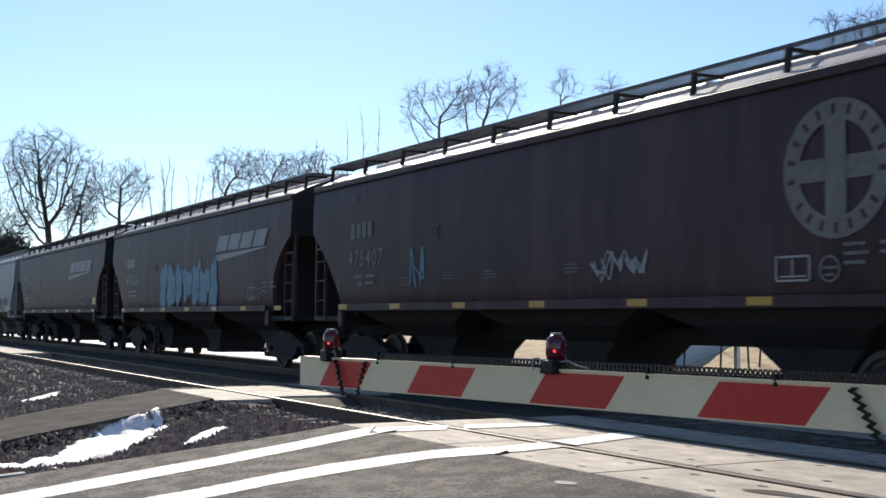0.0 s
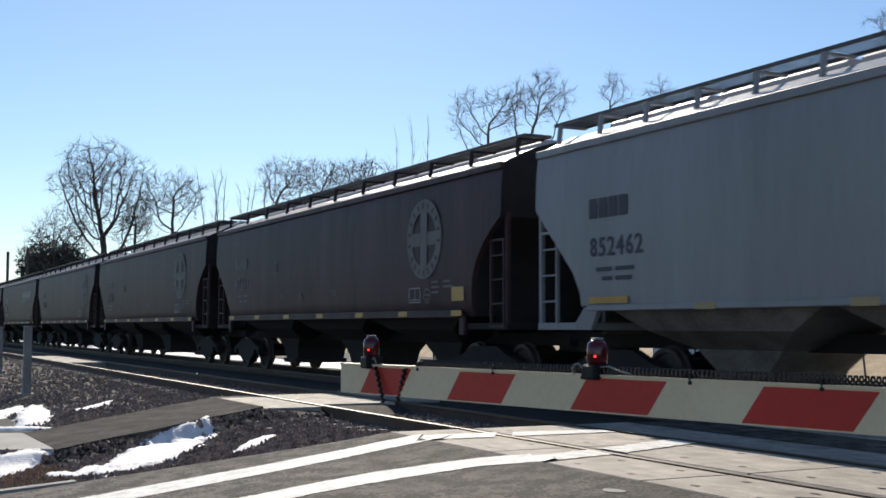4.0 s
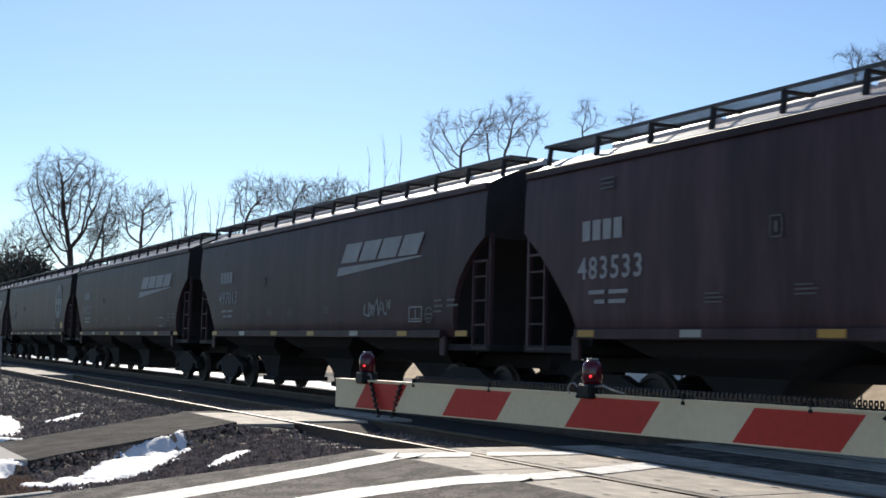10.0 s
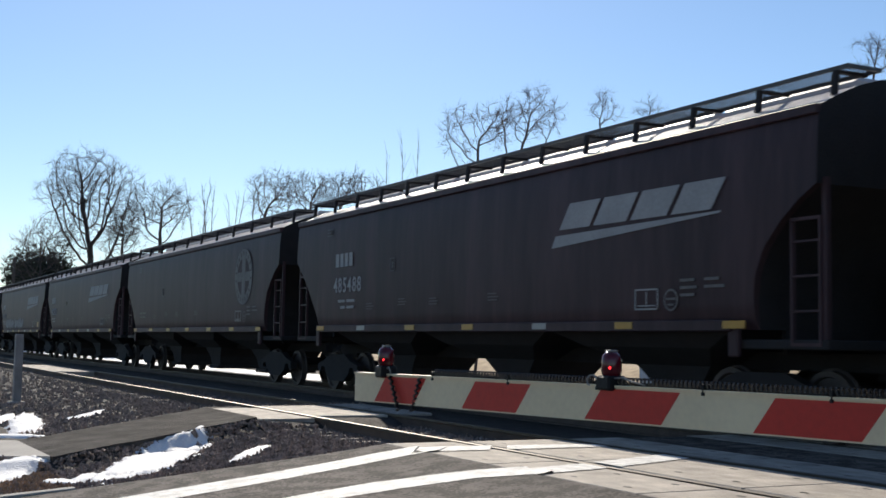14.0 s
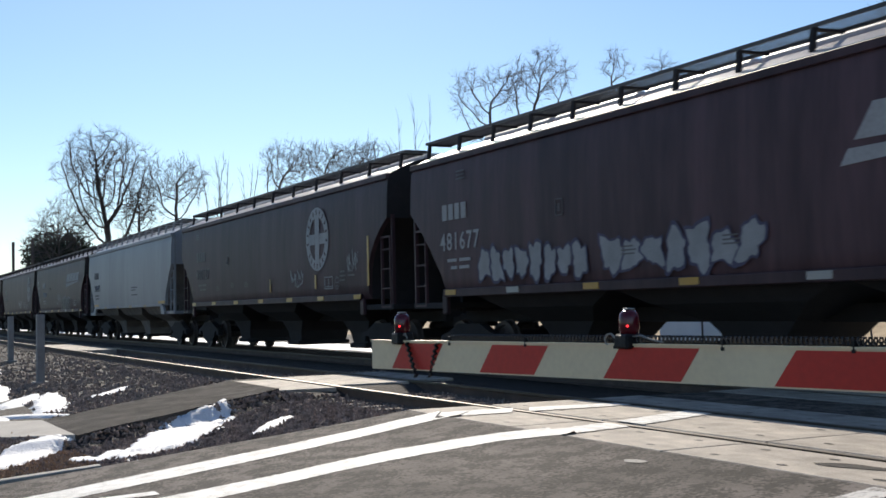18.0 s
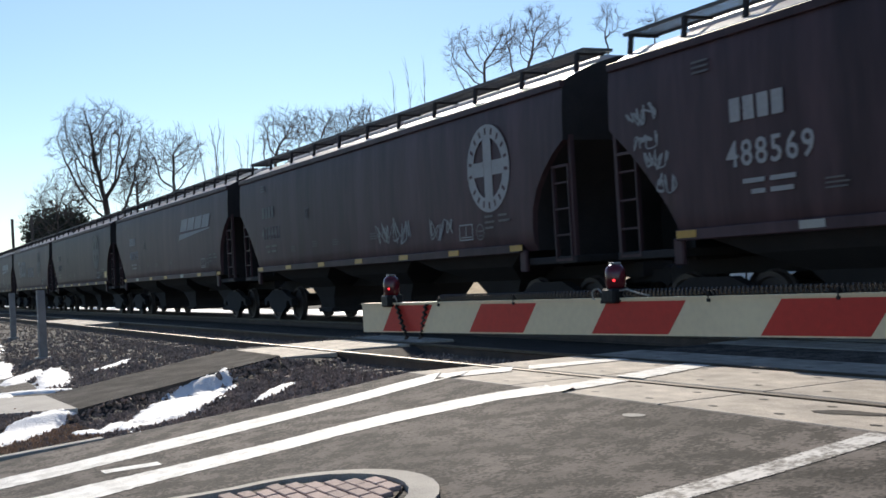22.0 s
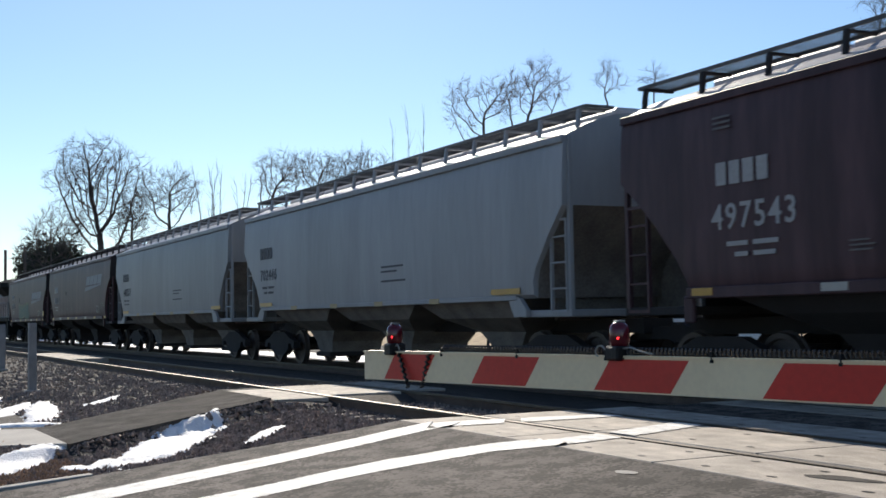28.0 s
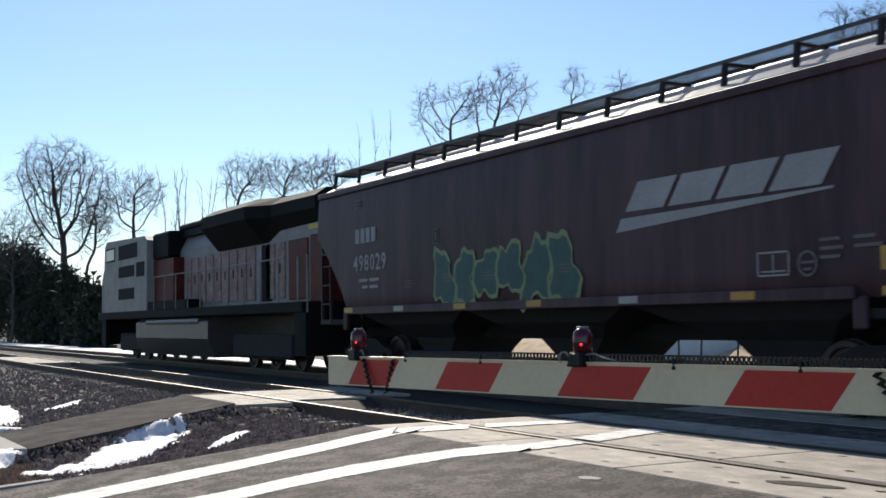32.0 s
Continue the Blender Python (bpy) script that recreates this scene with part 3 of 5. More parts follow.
for i, (cx, cy, rx, ry, turn, h) in enumerate(SNOW):
    thing("snow_patch", "thin patch of old crusted snow on the gravel", "snow", group="snow patches", kind="stuff",
          data=snow_patch(cx, cy, rx, ry, turn, i, lambda x, y: land_z(x, y) + 0.012, 0.015 + h * 0.25, 0.035 if cx > -25 else 0.08, 0.65))
for i in range(26):
    x = -14 - i * 9 - random.uniform(0, 4)
    thing("snow_patch", "broad patch of bright snow beyond the tracks", "snow", group="far snow", kind="stuff",
          data=snow_patch(x, 17.5 + random.uniform(-.8, 1.5), 6.5, 1.8, random.uniform(-4, 4), 50 + i, land_z, 0.12, 0.25, 0.7))



def scatter(name, label, count, spot, size, material, seed):
    """Many angular stones or leaves joined into one mesh."""
    rnd = np.random.default_rng(seed)
    base = np.array([(1, 0, 0), (-1, 0, 0), (0, 1, 0), (0, -1, 0), (0, 0, 1), (0, 0, -1)], float)
    tri = np.array([(0, 2, 4), (2, 1, 4), (1, 3, 4), (3, 0, 4), (2, 0, 5), (1, 2, 5), (3, 1, 5), (0, 3, 5)])
    V, F = [], []
    for i in range(count):
        x, y, z = spot(rnd)
        s = size * rnd.uniform(0.5, 1.5)
        v = base * rnd.uniform(0.5, 1.2, (6, 1)) * s * rnd.uniform(0.5, 1.1, 3)
        a = rnd.uniform(0, 6.28)
        c, q = math.cos(a), math.sin(a)
        v = np.stack([v[:, 0] * c - v[:, 1] * q + x, v[:, 0] * q + v[:, 1] * c + y, v[:, 2] + z + s * 0.2], 1)
        V.append(v), F.append(tri + 6 * i)
    me = bpy.data.meshes.new(name)
    me.from_pydata(np.concatenate(V).tolist(), [], np.concatenate(F).tolist())
    me.materials.append(material)
    return thing(name, label, "ballast", kind="stuff", data=me)


def on_path(x, y, m=0.0):
    if y > 5.8:
        return -21.3 - m < x < -17.3 + m
    xl, xr = path_edges(min(1.0, max(0.0, (5.84 - y) / 3.3)))
    if y <= 2.6:                # the pavement runs off at a slant
        return abs(x + 16.9 - (y - 2.55) * 1.55) < 1.35
    return xl - m < x < xr + m


def ballast_spot(r):
    while True:
        x, y = -13.0 - r.exponential(11.0), r.uniform(2.9, 9.3)
        if x < -75 or on_path(x, y, 0.02) or in_snow(x, y):
            continue
        return x, y, land_z(x, y)


def verge_spot(r):
    while True:
        x, y = r.uniform(-17.9, -13.0), r.uniform(1.6, 6.2)
        if not on_path(x, y, 0.03) and not in_snow(x, y):
            return x, y, land_z(x, y)


scatter("ballast", "coarse grey-brown track ballast stones", 26000, ballast_spot, 0.042, M["stone"], 3)
scatter("verge_gravel", "dark wet gravel and dead leaves beside the road", 10000, verge_spot, 0.034, M["stone"], 4)


def leaf_spot(r):
    while True:
        x, y = r.normal(-14.2, 0.7), r.uniform(0.2, 2.5)
        if x < -13.15 and not in_snow(x, y):
            return x, y, land_z(x, y)


scatter("dead_leaves", "brown dead leaves and dry grass by the kerb", 8000, leaf_spot, 0.034, M["leaves"], 5)
thing("worn_patch", "small pale worn patch on the asphalt", "road patch", kind="structure", data=mesh_of("worn_patch", blot(-7.9, 5.5, 0.12, 0.05, 10, 7, 0.005), M["walkc"]))
thing("pothole", "dark broken hollow in the concrete panel", "road patch", kind="structure", data=mesh_of("pothole", blot(-6.55, 6.38, 0.3, 0.1, 15, 9, 0.001), M["gravel"]))


# ---- the train ----
YT = (YC + YD) / 2
SPEED = 15.668
GAPS = [-24.66, -42.64, -61.43, -79.83, -98.72, -117.8, -136.7, -154.8, -173.45, -191.55, -209.9, -228.82, -247.6, -266.45, -285.3, -304.45, -323.42, -341.56, -359.9, -378.84, -397.43, -416.21, -434.85, -453.48, -472.09, -490.05, -508.37, -526.62]                   # rear-to-front gaps between the cars at the start


def gap_x(k):
    """Where the gap before car k stands at the start."""
    if k < 0:
        return GAPS[0] - 18.6 * k
    return GAPS[k] if k < len(GAPS) else GAPS[-1] - 18.6 * (k - len(GAPS) + 1)


SECTION = [(-1.5, 1.4), (-1.58, 1.54), (-1.6, 1.75), (-1.61, 2.4), (-1.605, 3.1), (-1.59, 3.6), (-1.565, 3.9), (-1.54, 4.02), (-1.5, 4.085), (-1.2, 4.235), (-0.9, 4.365), (-0.5, 4.48), (0, 4.53)]
SECTION = SECTION + [(-y, z) for y, z in SECTION[-2::-1]]
# how the side sheets are cut away at the rear (left) and front (right) ends: inset, height
CUT_BROWN = ([(0, 3.1), (0.4, 2.78), (0.85, 2.36), (1.2, 1.98), (1.42, 1.66), (1.5, 1.4)], [(0, 3.12), (0.3, 2.95), (0.62, 2.7), (0.9, 2.4), (1.05, 2.1), (1.1, 1.75), (1.08, 1.4)])
CUT_GREY = ([(0, 3.12), (0.55, 2.58), (1.1, 2.05), (1.26, 1.8), (1.3, 1.48)], [(0, 2.95), (0.5, 2.42), (0.86, 1.98), (0.94, 1.78), (0.95, 1.48)])


def body_mesh(lb, grey):
    """The hopper's shell: curved sides, arched roof, slope sheets at both ends."""
    bm = bmesh.new()
    half = lb / 2
    rear, front = CUT_GREY if grey else CUT_BROWN
    foot = 1.48 if grey else 1.4
    st = [(-half + d, z) for d, z in rear] + [(-half + lb * i / 4, foot) for i in (1, 2, 3)] + [(half - d, z) for d, z in front[::-1]]
    rows = []
    for x, zb in st:
        rows.append([bm.verts.new((x, y, max(z, zb + 0.0005 * i))) for i, (y, z) in enumerate(SECTION)])
    n = len(SECTION)
    for a, b in zip(rows, rows[1:]):
        for i in range(n):
            f = bm.faces.new((a[i], b[i], b[(i + 1) % n], a[(i + 1) % n]))
            f.smooth = True
            zc = sum(v.co.z for v in f.verts) / 4
            yc = sum(v.co.y for v in f.verts) / 4
            # roof faces take the colour lightened for sun glare
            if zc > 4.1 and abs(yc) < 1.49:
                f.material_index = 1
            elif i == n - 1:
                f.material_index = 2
    # brown cars' end faces are coloured near-black to paint in their shade
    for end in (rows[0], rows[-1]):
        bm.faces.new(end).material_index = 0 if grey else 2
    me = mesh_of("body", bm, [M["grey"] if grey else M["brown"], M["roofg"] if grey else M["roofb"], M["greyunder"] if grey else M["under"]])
    me.set_sharp_from_angle(angle=radians(28))
    return me


def ladder_frame(z0, z1):
    """A ladder's two stiles joined at top and foot, in one piece."""
    bm = bmesh.new()
    o = [(0, z0), (0.5, z0), (0.5, z1), (0, z1)]
    i = [(0.035, z0 + 0.04), (0.465, z0 + 0.04), (0.465, z1 - 0.04), (0.035, z1 - 0.04)]
    ring = [[bm.verts.new((x, y, z)) for x, z in q] for q, y in ((o, -0.03), (i, -0.03), (i, 0.03), (o, 0.03))]
    for p, q in zip(ring, ring[1:] + ring[:1]):
        for k in range(4):
            bm.faces.new((p[k], p[(k + 1) % 4], q[(k + 1) % 4], q[k]))
    return bm


def ladder(car, x, y, z0, z1, mt):
    ld = part("ladder", cached(("ladder", mt.name, z1), lambda: mesh_of("ladder", ladder_frame(z0, z1), mt)), None, car, m=pose(x, y, 0))
    for k in range(int((z1 - z0 - 0.2) / 0.42)):
        part("rung", cached(("rung", mt.name), lambda: mesh_of("rung", rod((0.02, 0, 0), (0.48, 0, 0), 0.02, 5), mt)), None, ld, m=pose(0, 0, z0 + 0.42 * (k + 1)))


def wheelset_mesh():
    bm = bmesh.new()
    add_rod(bm, (0, -1.0, 0), (0, 1.0, 0), 0.085, 8)
    for s in (-1, 1):
        prof = [(0.09, 0.62), (0.13, 0.60), (0.13, 0.70), (0.36, 0.725), (0.38, 0.69), (0.485, 0.69), (0.485, 0.715), (0.457, 0.73), (0.452, 0.82), (0.38, 0.82), (0.36, 0.775), (0.13, 0.80), (0.09, 0.82)]
        rings = []
        for k in range(20):
            a = 2 * math.pi * k / 20
            rings.append([bm.verts.new((r * math.cos(a), s * y, r * math.sin(a))) for r, y in prof])
        for k in range(20):
            p, q = rings[k], rings[(k + 1) % 20]
            for i in range(len(prof) - 1):
                bm.faces.new((p[i], q[i], q[i + 1], p[i + 1]))
    # a balance mark in the plate so that the turning shows
    add_box(bm, 0.2, 0.32, -0.81, -0.785, -0.06, 0.06)
    return mesh_of("wheelset", bm, M["wheel"])


SIDE = [(-1.2, 0.62), (-1.2, 0.44), (-1.02, 0.44), (-0.98, 0.56), (-0.78, 0.56), (-0.7, 0.40), (-0.38, 0.24), (0.38, 0.24), (0.7, 0.40), (0.78, 0.56), (0.98, 0.56), (1.02, 0.44), (1.2, 0.44), (1.2, 0.62), (0.85, 0.70), (0.45, 0.86), (-0.45, 0.86), (-0.85, 0.70)]
SPIN = []


def truck(parent, x, axles=(-0.89, 0.89), mt=None):
    tk = part("truck", cached("bolster", lambda: mesh_of("bolster", box(-0.2, 0.2, -1.1, 1.1, 0.42, 0.72, 0.03), M["under"])), None, parent, m=pose(x, 0, 0))
    for s in (-1, 1):
        part("side_frame", cached(("side", s), lambda: mesh_of("side_frame", prism(SIDE, s * 0.93, s * 1.1), M["under"])), None, tk)
    for a in axles:
        w = part("wheelset", cached("wheelset", wheelset_mesh), None, tk, m=pose(a, 0, 0.457))
        SPIN.append((w, a))
    return tk


def decal(name, bm, material, car, x, z, label=""):
    """A painted shape lying just outside the near side of a car."""
    return part(name, bm, material, car, label, m=pose(x, -1.618, z))


def bars(rects, shear=0.0, depth=0.006):
    """Flat painted bars (x0, x1, z0, z1) in one mesh."""
    bm = bmesh.new()
    for x0, x1, z0, z1 in rects:
        add_prism(bm, [(x0 + shear * z0, z0), (x1 + shear * z0, z0), (x1 + shear * z1, z1), (x0 + shear * z1, z1)], 0, -depth)
    return bm


def wedge_logo():
    """Four slanted blocks over a long tapering wedge."""
    bm = bmesh.new()
    w, g, s, h = 0.84, 0.1, 0.75, 0.4
    for k in range(4):
        o = 0.22 + k * (w + g)
        bm.faces.new([bm.verts.new((o + p + s * q, -0.004, q)) for p, q in ((0, 0), (w, 0), (w, h), (0, h))])
    bm.faces.new([bm.verts.new((p, -0.004, q)) for p, q in ((0, -0.28), (4.05, -0.06), (4.08, -0.03), (0.12, -0.09))])
    return mesh_of("logo", bm, M["logo"])


def ring_mark():
    """A thin painted ring with a bar across it."""
    bm = bars([(-0.1, 0.1, 0.17, 0.2), (-0.06, 0.06, 0.09, 0.12)])
    for k in range(18):
        a, b = 2 * math.pi * k / 18, 2 * math.pi * (k + 1) / 18
        bm.faces.new([bm.verts.new((r * math.cos(t), -0.004, 0.17 + r * math.sin(t))) for r, t in ((0.125, a), (0.155, a), (0.155, b), (0.125, b))])
    return bm


def round_logo(mt):
    """A ring with a cross in it, and dark bars round the ring."""
    bm = bmesh.new()
    n, ro, ri = 40, 0.78, 0.54
    for k in range(n):
        a, b = 2 * math.pi * k / n, 2 * math.pi * (k + 1) / n
        bm.faces.new([bm.verts.new((r * math.cos(t), -0.004, r * math.sin(t))) for r, t in ((ri, a), (ro, a), (ro, b), (ri, b))])
    for x0, x1, z0, z1 in ((-0.15, 0.15, -0.54, 0.54), (-0.54, -0.16, -0.13, 0.13), (0.16, 0.54, -0.13, 0.13)):
        bm.faces.new([bm.verts.new((x, -0.004, z)) for x, z in ((x0, z0), (x1, z0), (x1, z1), (x0, z1))])
    for k in list(range(11)) + list(range(13, 20)):
        a = math.pi * (1.05 - k * 0.108) if k < 11 else math.pi * (1.2 + (k - 13) * 0.1)
        c, s = math.cos(a), math.sin(a)
        f = bm.faces.new([bm.verts.new((c * r - s * t, -0.007, s * r + c * t)) for r, t in ((0.6, -0.03), (0.72, -0.03), (0.72, 0.03), (0.6, 0.03))])
        f.material_index = 1
    return mesh_of("logo", bm, [mt, M["brown"]])


def graffiti(seed, w, h, n, fill, edge):
    """Overlapping swollen letter shapes, each a fill inside a thin outline."""
    rnd = random.Random(seed)
    letters = []
    for k in range(n):
        cx = w * (k + 0.5) / n - w / 2
        hw, hh = w / n * rnd.uniform(0.46, 0.6), h / 2 * rnd.uniform(0.75, 1.08)
        ln, up = rnd.uniform(-0.25, 0.35), rnd.uniform(-0.06, 0.06) * h
        m = 26
        p = [rnd.uniform(0, 6.28) for _ in range(4)]
        outer, inner = [], []
        for i in range(m):
            a = 2 * math.pi * i / m
            r = 1 + 0.16 * math.sin(2 * a + p[0]) + 0.14 * math.sin(3 * a + p[1]) + 0.12 * math.sin(5 * a + p[2]) + 0.08 * math.sin(8 * a + p[3])
            c, s = math.cos(a), math.sin(a)
            q = max(abs(c), abs(s)) ** 0.7
            for ring, f in ((outer, 1.0), (inner, 0.84)):
                ring.append((cx + f * hw * r * c / q + ln * hh * f * s, h / 2 + up + f * hh * r * s / q))
        d = -0.003 - 0.0012 * (k % 4)
        bm = bmesh.new()
        vo, vi = [[bm.verts.new((x, d, z)) for x, z in ring] for ring in (outer, inner)]
        for i in range(m):
            bm.faces.new((vo[i], vo[(i + 1) % m], vi[(i + 1) % m], vi[i])).material_index = 1
        bm.faces.new(vi)
        letters.append(mesh_of("graffiti_letter", bm, [fill, edge]))
    return letters


def tag_scrawl(seed, w, h, mt, line=0.02):
    """A hand-sprayed scrawl: hurried letter-like turns drawn in one line."""
    rnd = random.Random(seed)
    bm = bmesh.new()
    letters = max(2, round(w / (0.55 * h)))
    spots = []
    for k in range(letters):
        cx, hw = w * ((k + 0.5) / letters - 0.5), 0.55 * w / letters
        for i in range(rnd.choice((4, 5, 5, 6))):
            spots.append(Vector((cx + rnd.uniform(-hw, hw), h * (rnd.uniform(0.6, 1.0) if i % 2 else rnd.uniform(0.0, 0.45)))))
    prev = None
    for i in range(len(spots) - 1):
        p, a, b, q = spots[max(0, i - 1)], spots[i], spots[i + 1], spots[min(len(spots) - 1, i + 2)]
        for f in range(6):
            u = f / 6
            c = a * (2 * u ** 3 - 3 * u ** 2 + 1) + b * (3 * u ** 2 - 2 * u ** 3) + (b - p) * 0.45 * (u ** 3 - 2 * u ** 2 + u) + (q - a) * 0.45 * (u ** 3 - u ** 2)
            t = a * (6 * u * u - 6 * u) + b * (6 * u - 6 * u * u) + (b - p) * 0.45 * (3 * u * u - 4 * u + 1) + (q - a) * 0.45 * (3 * u * u - 2 * u)
            d = (t if t.length > 1e-5 else b - a).normalized() * line * (0.75 + 0.25 * math.sin(i * 1.9 + u))
            row = [bm.verts.new((c.x + d.y, -0.005, c.y - d.x)), bm.verts.new((c.x - d.y, -0.005, c.y + d.x))]
            if prev:
                bm.faces.new((prev[0], row[0], row[1], prev[1]))
            prev = row
    return mesh_of("graffiti", bm, mt)


# how far the lettering and the emblem of some cars lie off the usual place
NUMBER_SHIFT = {1: -0.58, 7: -0.47, 10: -0.38, 11: 0.5, 13: -0.59, 14: -0.65, 17: 0.68, 19: 0.79}
LOGO_SHIFT = {1: 0.28, 6: -0.5, 7: 0.25, 8: -0.8, 10: 0.51, 11: 0.59, 14: 0.64, 17: 0.22, 18: 0.56}


def hopper(k, style, number, extras=(), logo_at=None):
    """Covered hopper car k; style: 'w' wedge logo, 'r' round logo, 'n' none on brown, 'g' grey car."""
    xf, xr = gap_x(k), gap_x(k + 1)
    grey = style == "g"
    fore, aft = (1.42, 0.2) if grey else (1.08, 0.2)      # where the body ends, against the gaps before and behind it
    off = (fore - aft) / 2
    L, cx = xf - xr, (xf + xr) / 2 - off
    lq = round(L * 4) / 4
    lb = lq - fore - aft
    bx = xr + 0.48 - cx                                   # where the lettering is reckoned from
    words = {"w": "dark brown covered hopper car with a slanted pale logo", "r": "dark brown covered hopper car with a round pale emblem",
             "n": "dark plain brown covered hopper car", "g": "light grey covered hopper car with ladders"}[style]
    car = thing("hopper_car", words + (" and graffiti" if extras else ""), "freight car", group="freight train", m=pose(cx, YT, 0))
    hwid = 1.615 if grey else 1.64
    paint, und = (M["grey"], M["greyunder"]) if grey else (M["brown"], M["under"])
    part("body", cached(("body", lb, grey), lambda: body_mesh(lb, grey)), None, car)
    for s in (-1, 1):
        part("roof_edge", cached(("eave", lb, grey, s), lambda: mesh_of("roof_edge", box(-lb / 2, lb / 2, min(s * 1.5, s * 1.6), max(s * 1.5, s * 1.6), 3.96, 4.08, 0.012), paint)), None, car)
        part("side_sill", cached(("sill", lb, grey, s), lambda: mesh_of("side_sill", box(-lb / 2 + 1.5, lb / 2 - 1.5, min(s * 1.5, s * hwid), max(s * 1.5, s * hwid), 1.45 if grey else 1.38, 1.54 if grey else 1.53, 0.012), paint)), None, car)
    def board():
        bm = bmesh.new()
        x0, x1 = -lb / 2 - 0.1, lb / 2 + 0.1
        o, i = [(x0, -1.18), (x1, -1.18), (x1, -0.62), (x0, -0.62)], [(x0 + 0.04, -1.15), (x1 - 0.04, -1.15), (x1 - 0.04, -0.65), (x0 + 0.04, -0.65)]
        ring = [[bm.verts.new((x, y, z)) for x, y in q] for q, z in ((o, 4.535), (i, 4.535), (i, 4.585), (o, 4.585))]
        for p, q in zip(ring, ring[1:] + ring[:1]):
            for k in range(4):
                bm.faces.new((p[k], p[(k + 1) % 4], q[(k + 1) % 4], q[k]))
        for k in range(1, int((x1 - x0) / 0.06)):
            add_box(bm, x0 + 0.06 * k, x0 + 0.06 * k + 0.012, -1.16, -0.64, 4.565, 4.575)
        return mesh_of("running_board", bm, M["grating"])
    for s in (0, 180):
        part("running_board", cached(("board", lb), board), None, car, "dark steel grating roof walkway", m=pose(0, 0, 0, 0, 0, s))
    nb = 15 if grey else 11 if style == "r" else 14
    post = [(-1.24, 4.23), (-1.18, 4.23), (-1.15, 4.5), (-0.68, 4.5), (-0.68, 4.535), (-1.2, 4.535)]
    for i in range(nb):
        x = -lb / 2 + 0.1 + (lb - 0.2) * i / (nb - 1)
        for s in (0, 180):
            part("bracket", cached(("bracket", grey), lambda: mesh_of("bracket", prism(post, -0.035, 0.035, "x"), paint if grey else M["under"])), None, car, m=pose(x, 0, 0, 0, 0, s))
    for i in range(6):
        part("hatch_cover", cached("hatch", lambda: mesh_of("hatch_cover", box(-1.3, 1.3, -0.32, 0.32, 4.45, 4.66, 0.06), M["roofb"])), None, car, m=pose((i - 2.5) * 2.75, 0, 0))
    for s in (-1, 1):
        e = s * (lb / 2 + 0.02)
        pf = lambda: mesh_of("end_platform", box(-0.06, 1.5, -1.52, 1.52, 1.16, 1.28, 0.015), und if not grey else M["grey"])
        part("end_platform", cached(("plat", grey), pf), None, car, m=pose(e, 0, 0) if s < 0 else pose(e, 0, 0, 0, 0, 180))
        # added sheet that keeps the bright background from showing through the car's end
        part("end_web", cached(("endblocker", grey), lambda: mesh_of("end_web", box(-0.55, 0.75, -0.02, 0.02, 1.1, 2.4), und)), None, car, m=pose(e - s * 0.72, 1.05, 0))
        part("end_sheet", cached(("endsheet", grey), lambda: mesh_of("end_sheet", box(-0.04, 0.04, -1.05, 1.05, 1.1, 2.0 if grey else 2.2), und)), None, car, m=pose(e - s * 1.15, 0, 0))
        for y in (-1, 1):
            part("corner_post", cached(("post", grey), lambda: mesh_of("corner_post", box(-0.035, 0.035, -0.035, 0.035, 1.2, 4.06 if grey else 3.2), paint)), None, car, m=pose(e, y * 1.47, 0))
            ladder(car, e + (0.04 if s < 0 else -0.54), y * 1.5, 1.2, 2.75, paint)
            part("jacking_lug", cached(("lug", grey), lambda: mesh_of("jacking_lug", prism([(-0.32, 1.5), (0.06, 1.5), (0.3, 1.28), (0.3, 1.17), (-0.12, 1.17)], -0.04, 0.04) if grey else box(-0.1, 0.1, -0.04, 0.04, 1.05, 1.42, 0.02), paint)), None, car, m=pose(e - s * 1.5, y * 1.56, 0, 0, 0, 0 if s > 0 else 180))
        part("coupler", cached("coupler", lambda: mesh_of("coupler", prism([(-0.6, 0.78), (0.28, 0.78), (0.42, 0.7), (0.5, 0.75), (0.5, 1.0), (0.4, 1.05), (0.28, 0.98), (-0.6, 0.98)], -0.13, 0.13), M["under"])), None, car, m=pose(s * (lq / 2 - 0.5) + off - 0.45, 0, 0, 0, 0, 0 if s > 0 else 180))
        truck(car, s * (lq / 2 - 2.15) + off - 0.45)
    part("centre_sill", cached(("csill", lq), lambda: mesh_of("centre_sill", box(-lq / 2 + 0.5, lq / 2 - 0.5, -0.3, 0.3, 0.88, 1.12), M["under"])), None, car)
    def bay(turned):
        bm = bmesh.new()
        top = 1.5 if grey else 1.42
        # height, reach towards the middle of the car, reach towards the truck, half width
        lv = [(top, 2.36, 2.1, 1.45), (1.16, 1.6, 1.4, 1.25), (0.9, 0.88, 0.85, 0.78), (0.62, 0.55, 0.55, 0.7), (0.36, 0.46, 0.46, 0.66)]
        rows = []
        for z, inn, out, hy in lv:
            xa, xb = (-inn, inn) if turned == 0 else (-out, inn) if turned < 0 else (-inn, out)
            rows.append([bm.verts.new((x, sy * hy, z)) for x, sy in ((xa, -1), (xb, -1), (xb, 1), (xa, 1))])
        for a, b in zip(rows, rows[1:]):
            for i in range(4):
                bm.faces.new((a[i], a[(i + 1) % 4], b[(i + 1) % 4], b[i]))
        bm.faces.new(rows[-1])
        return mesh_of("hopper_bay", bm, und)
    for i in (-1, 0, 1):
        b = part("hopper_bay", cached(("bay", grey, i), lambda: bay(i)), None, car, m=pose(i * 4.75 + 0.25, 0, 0))
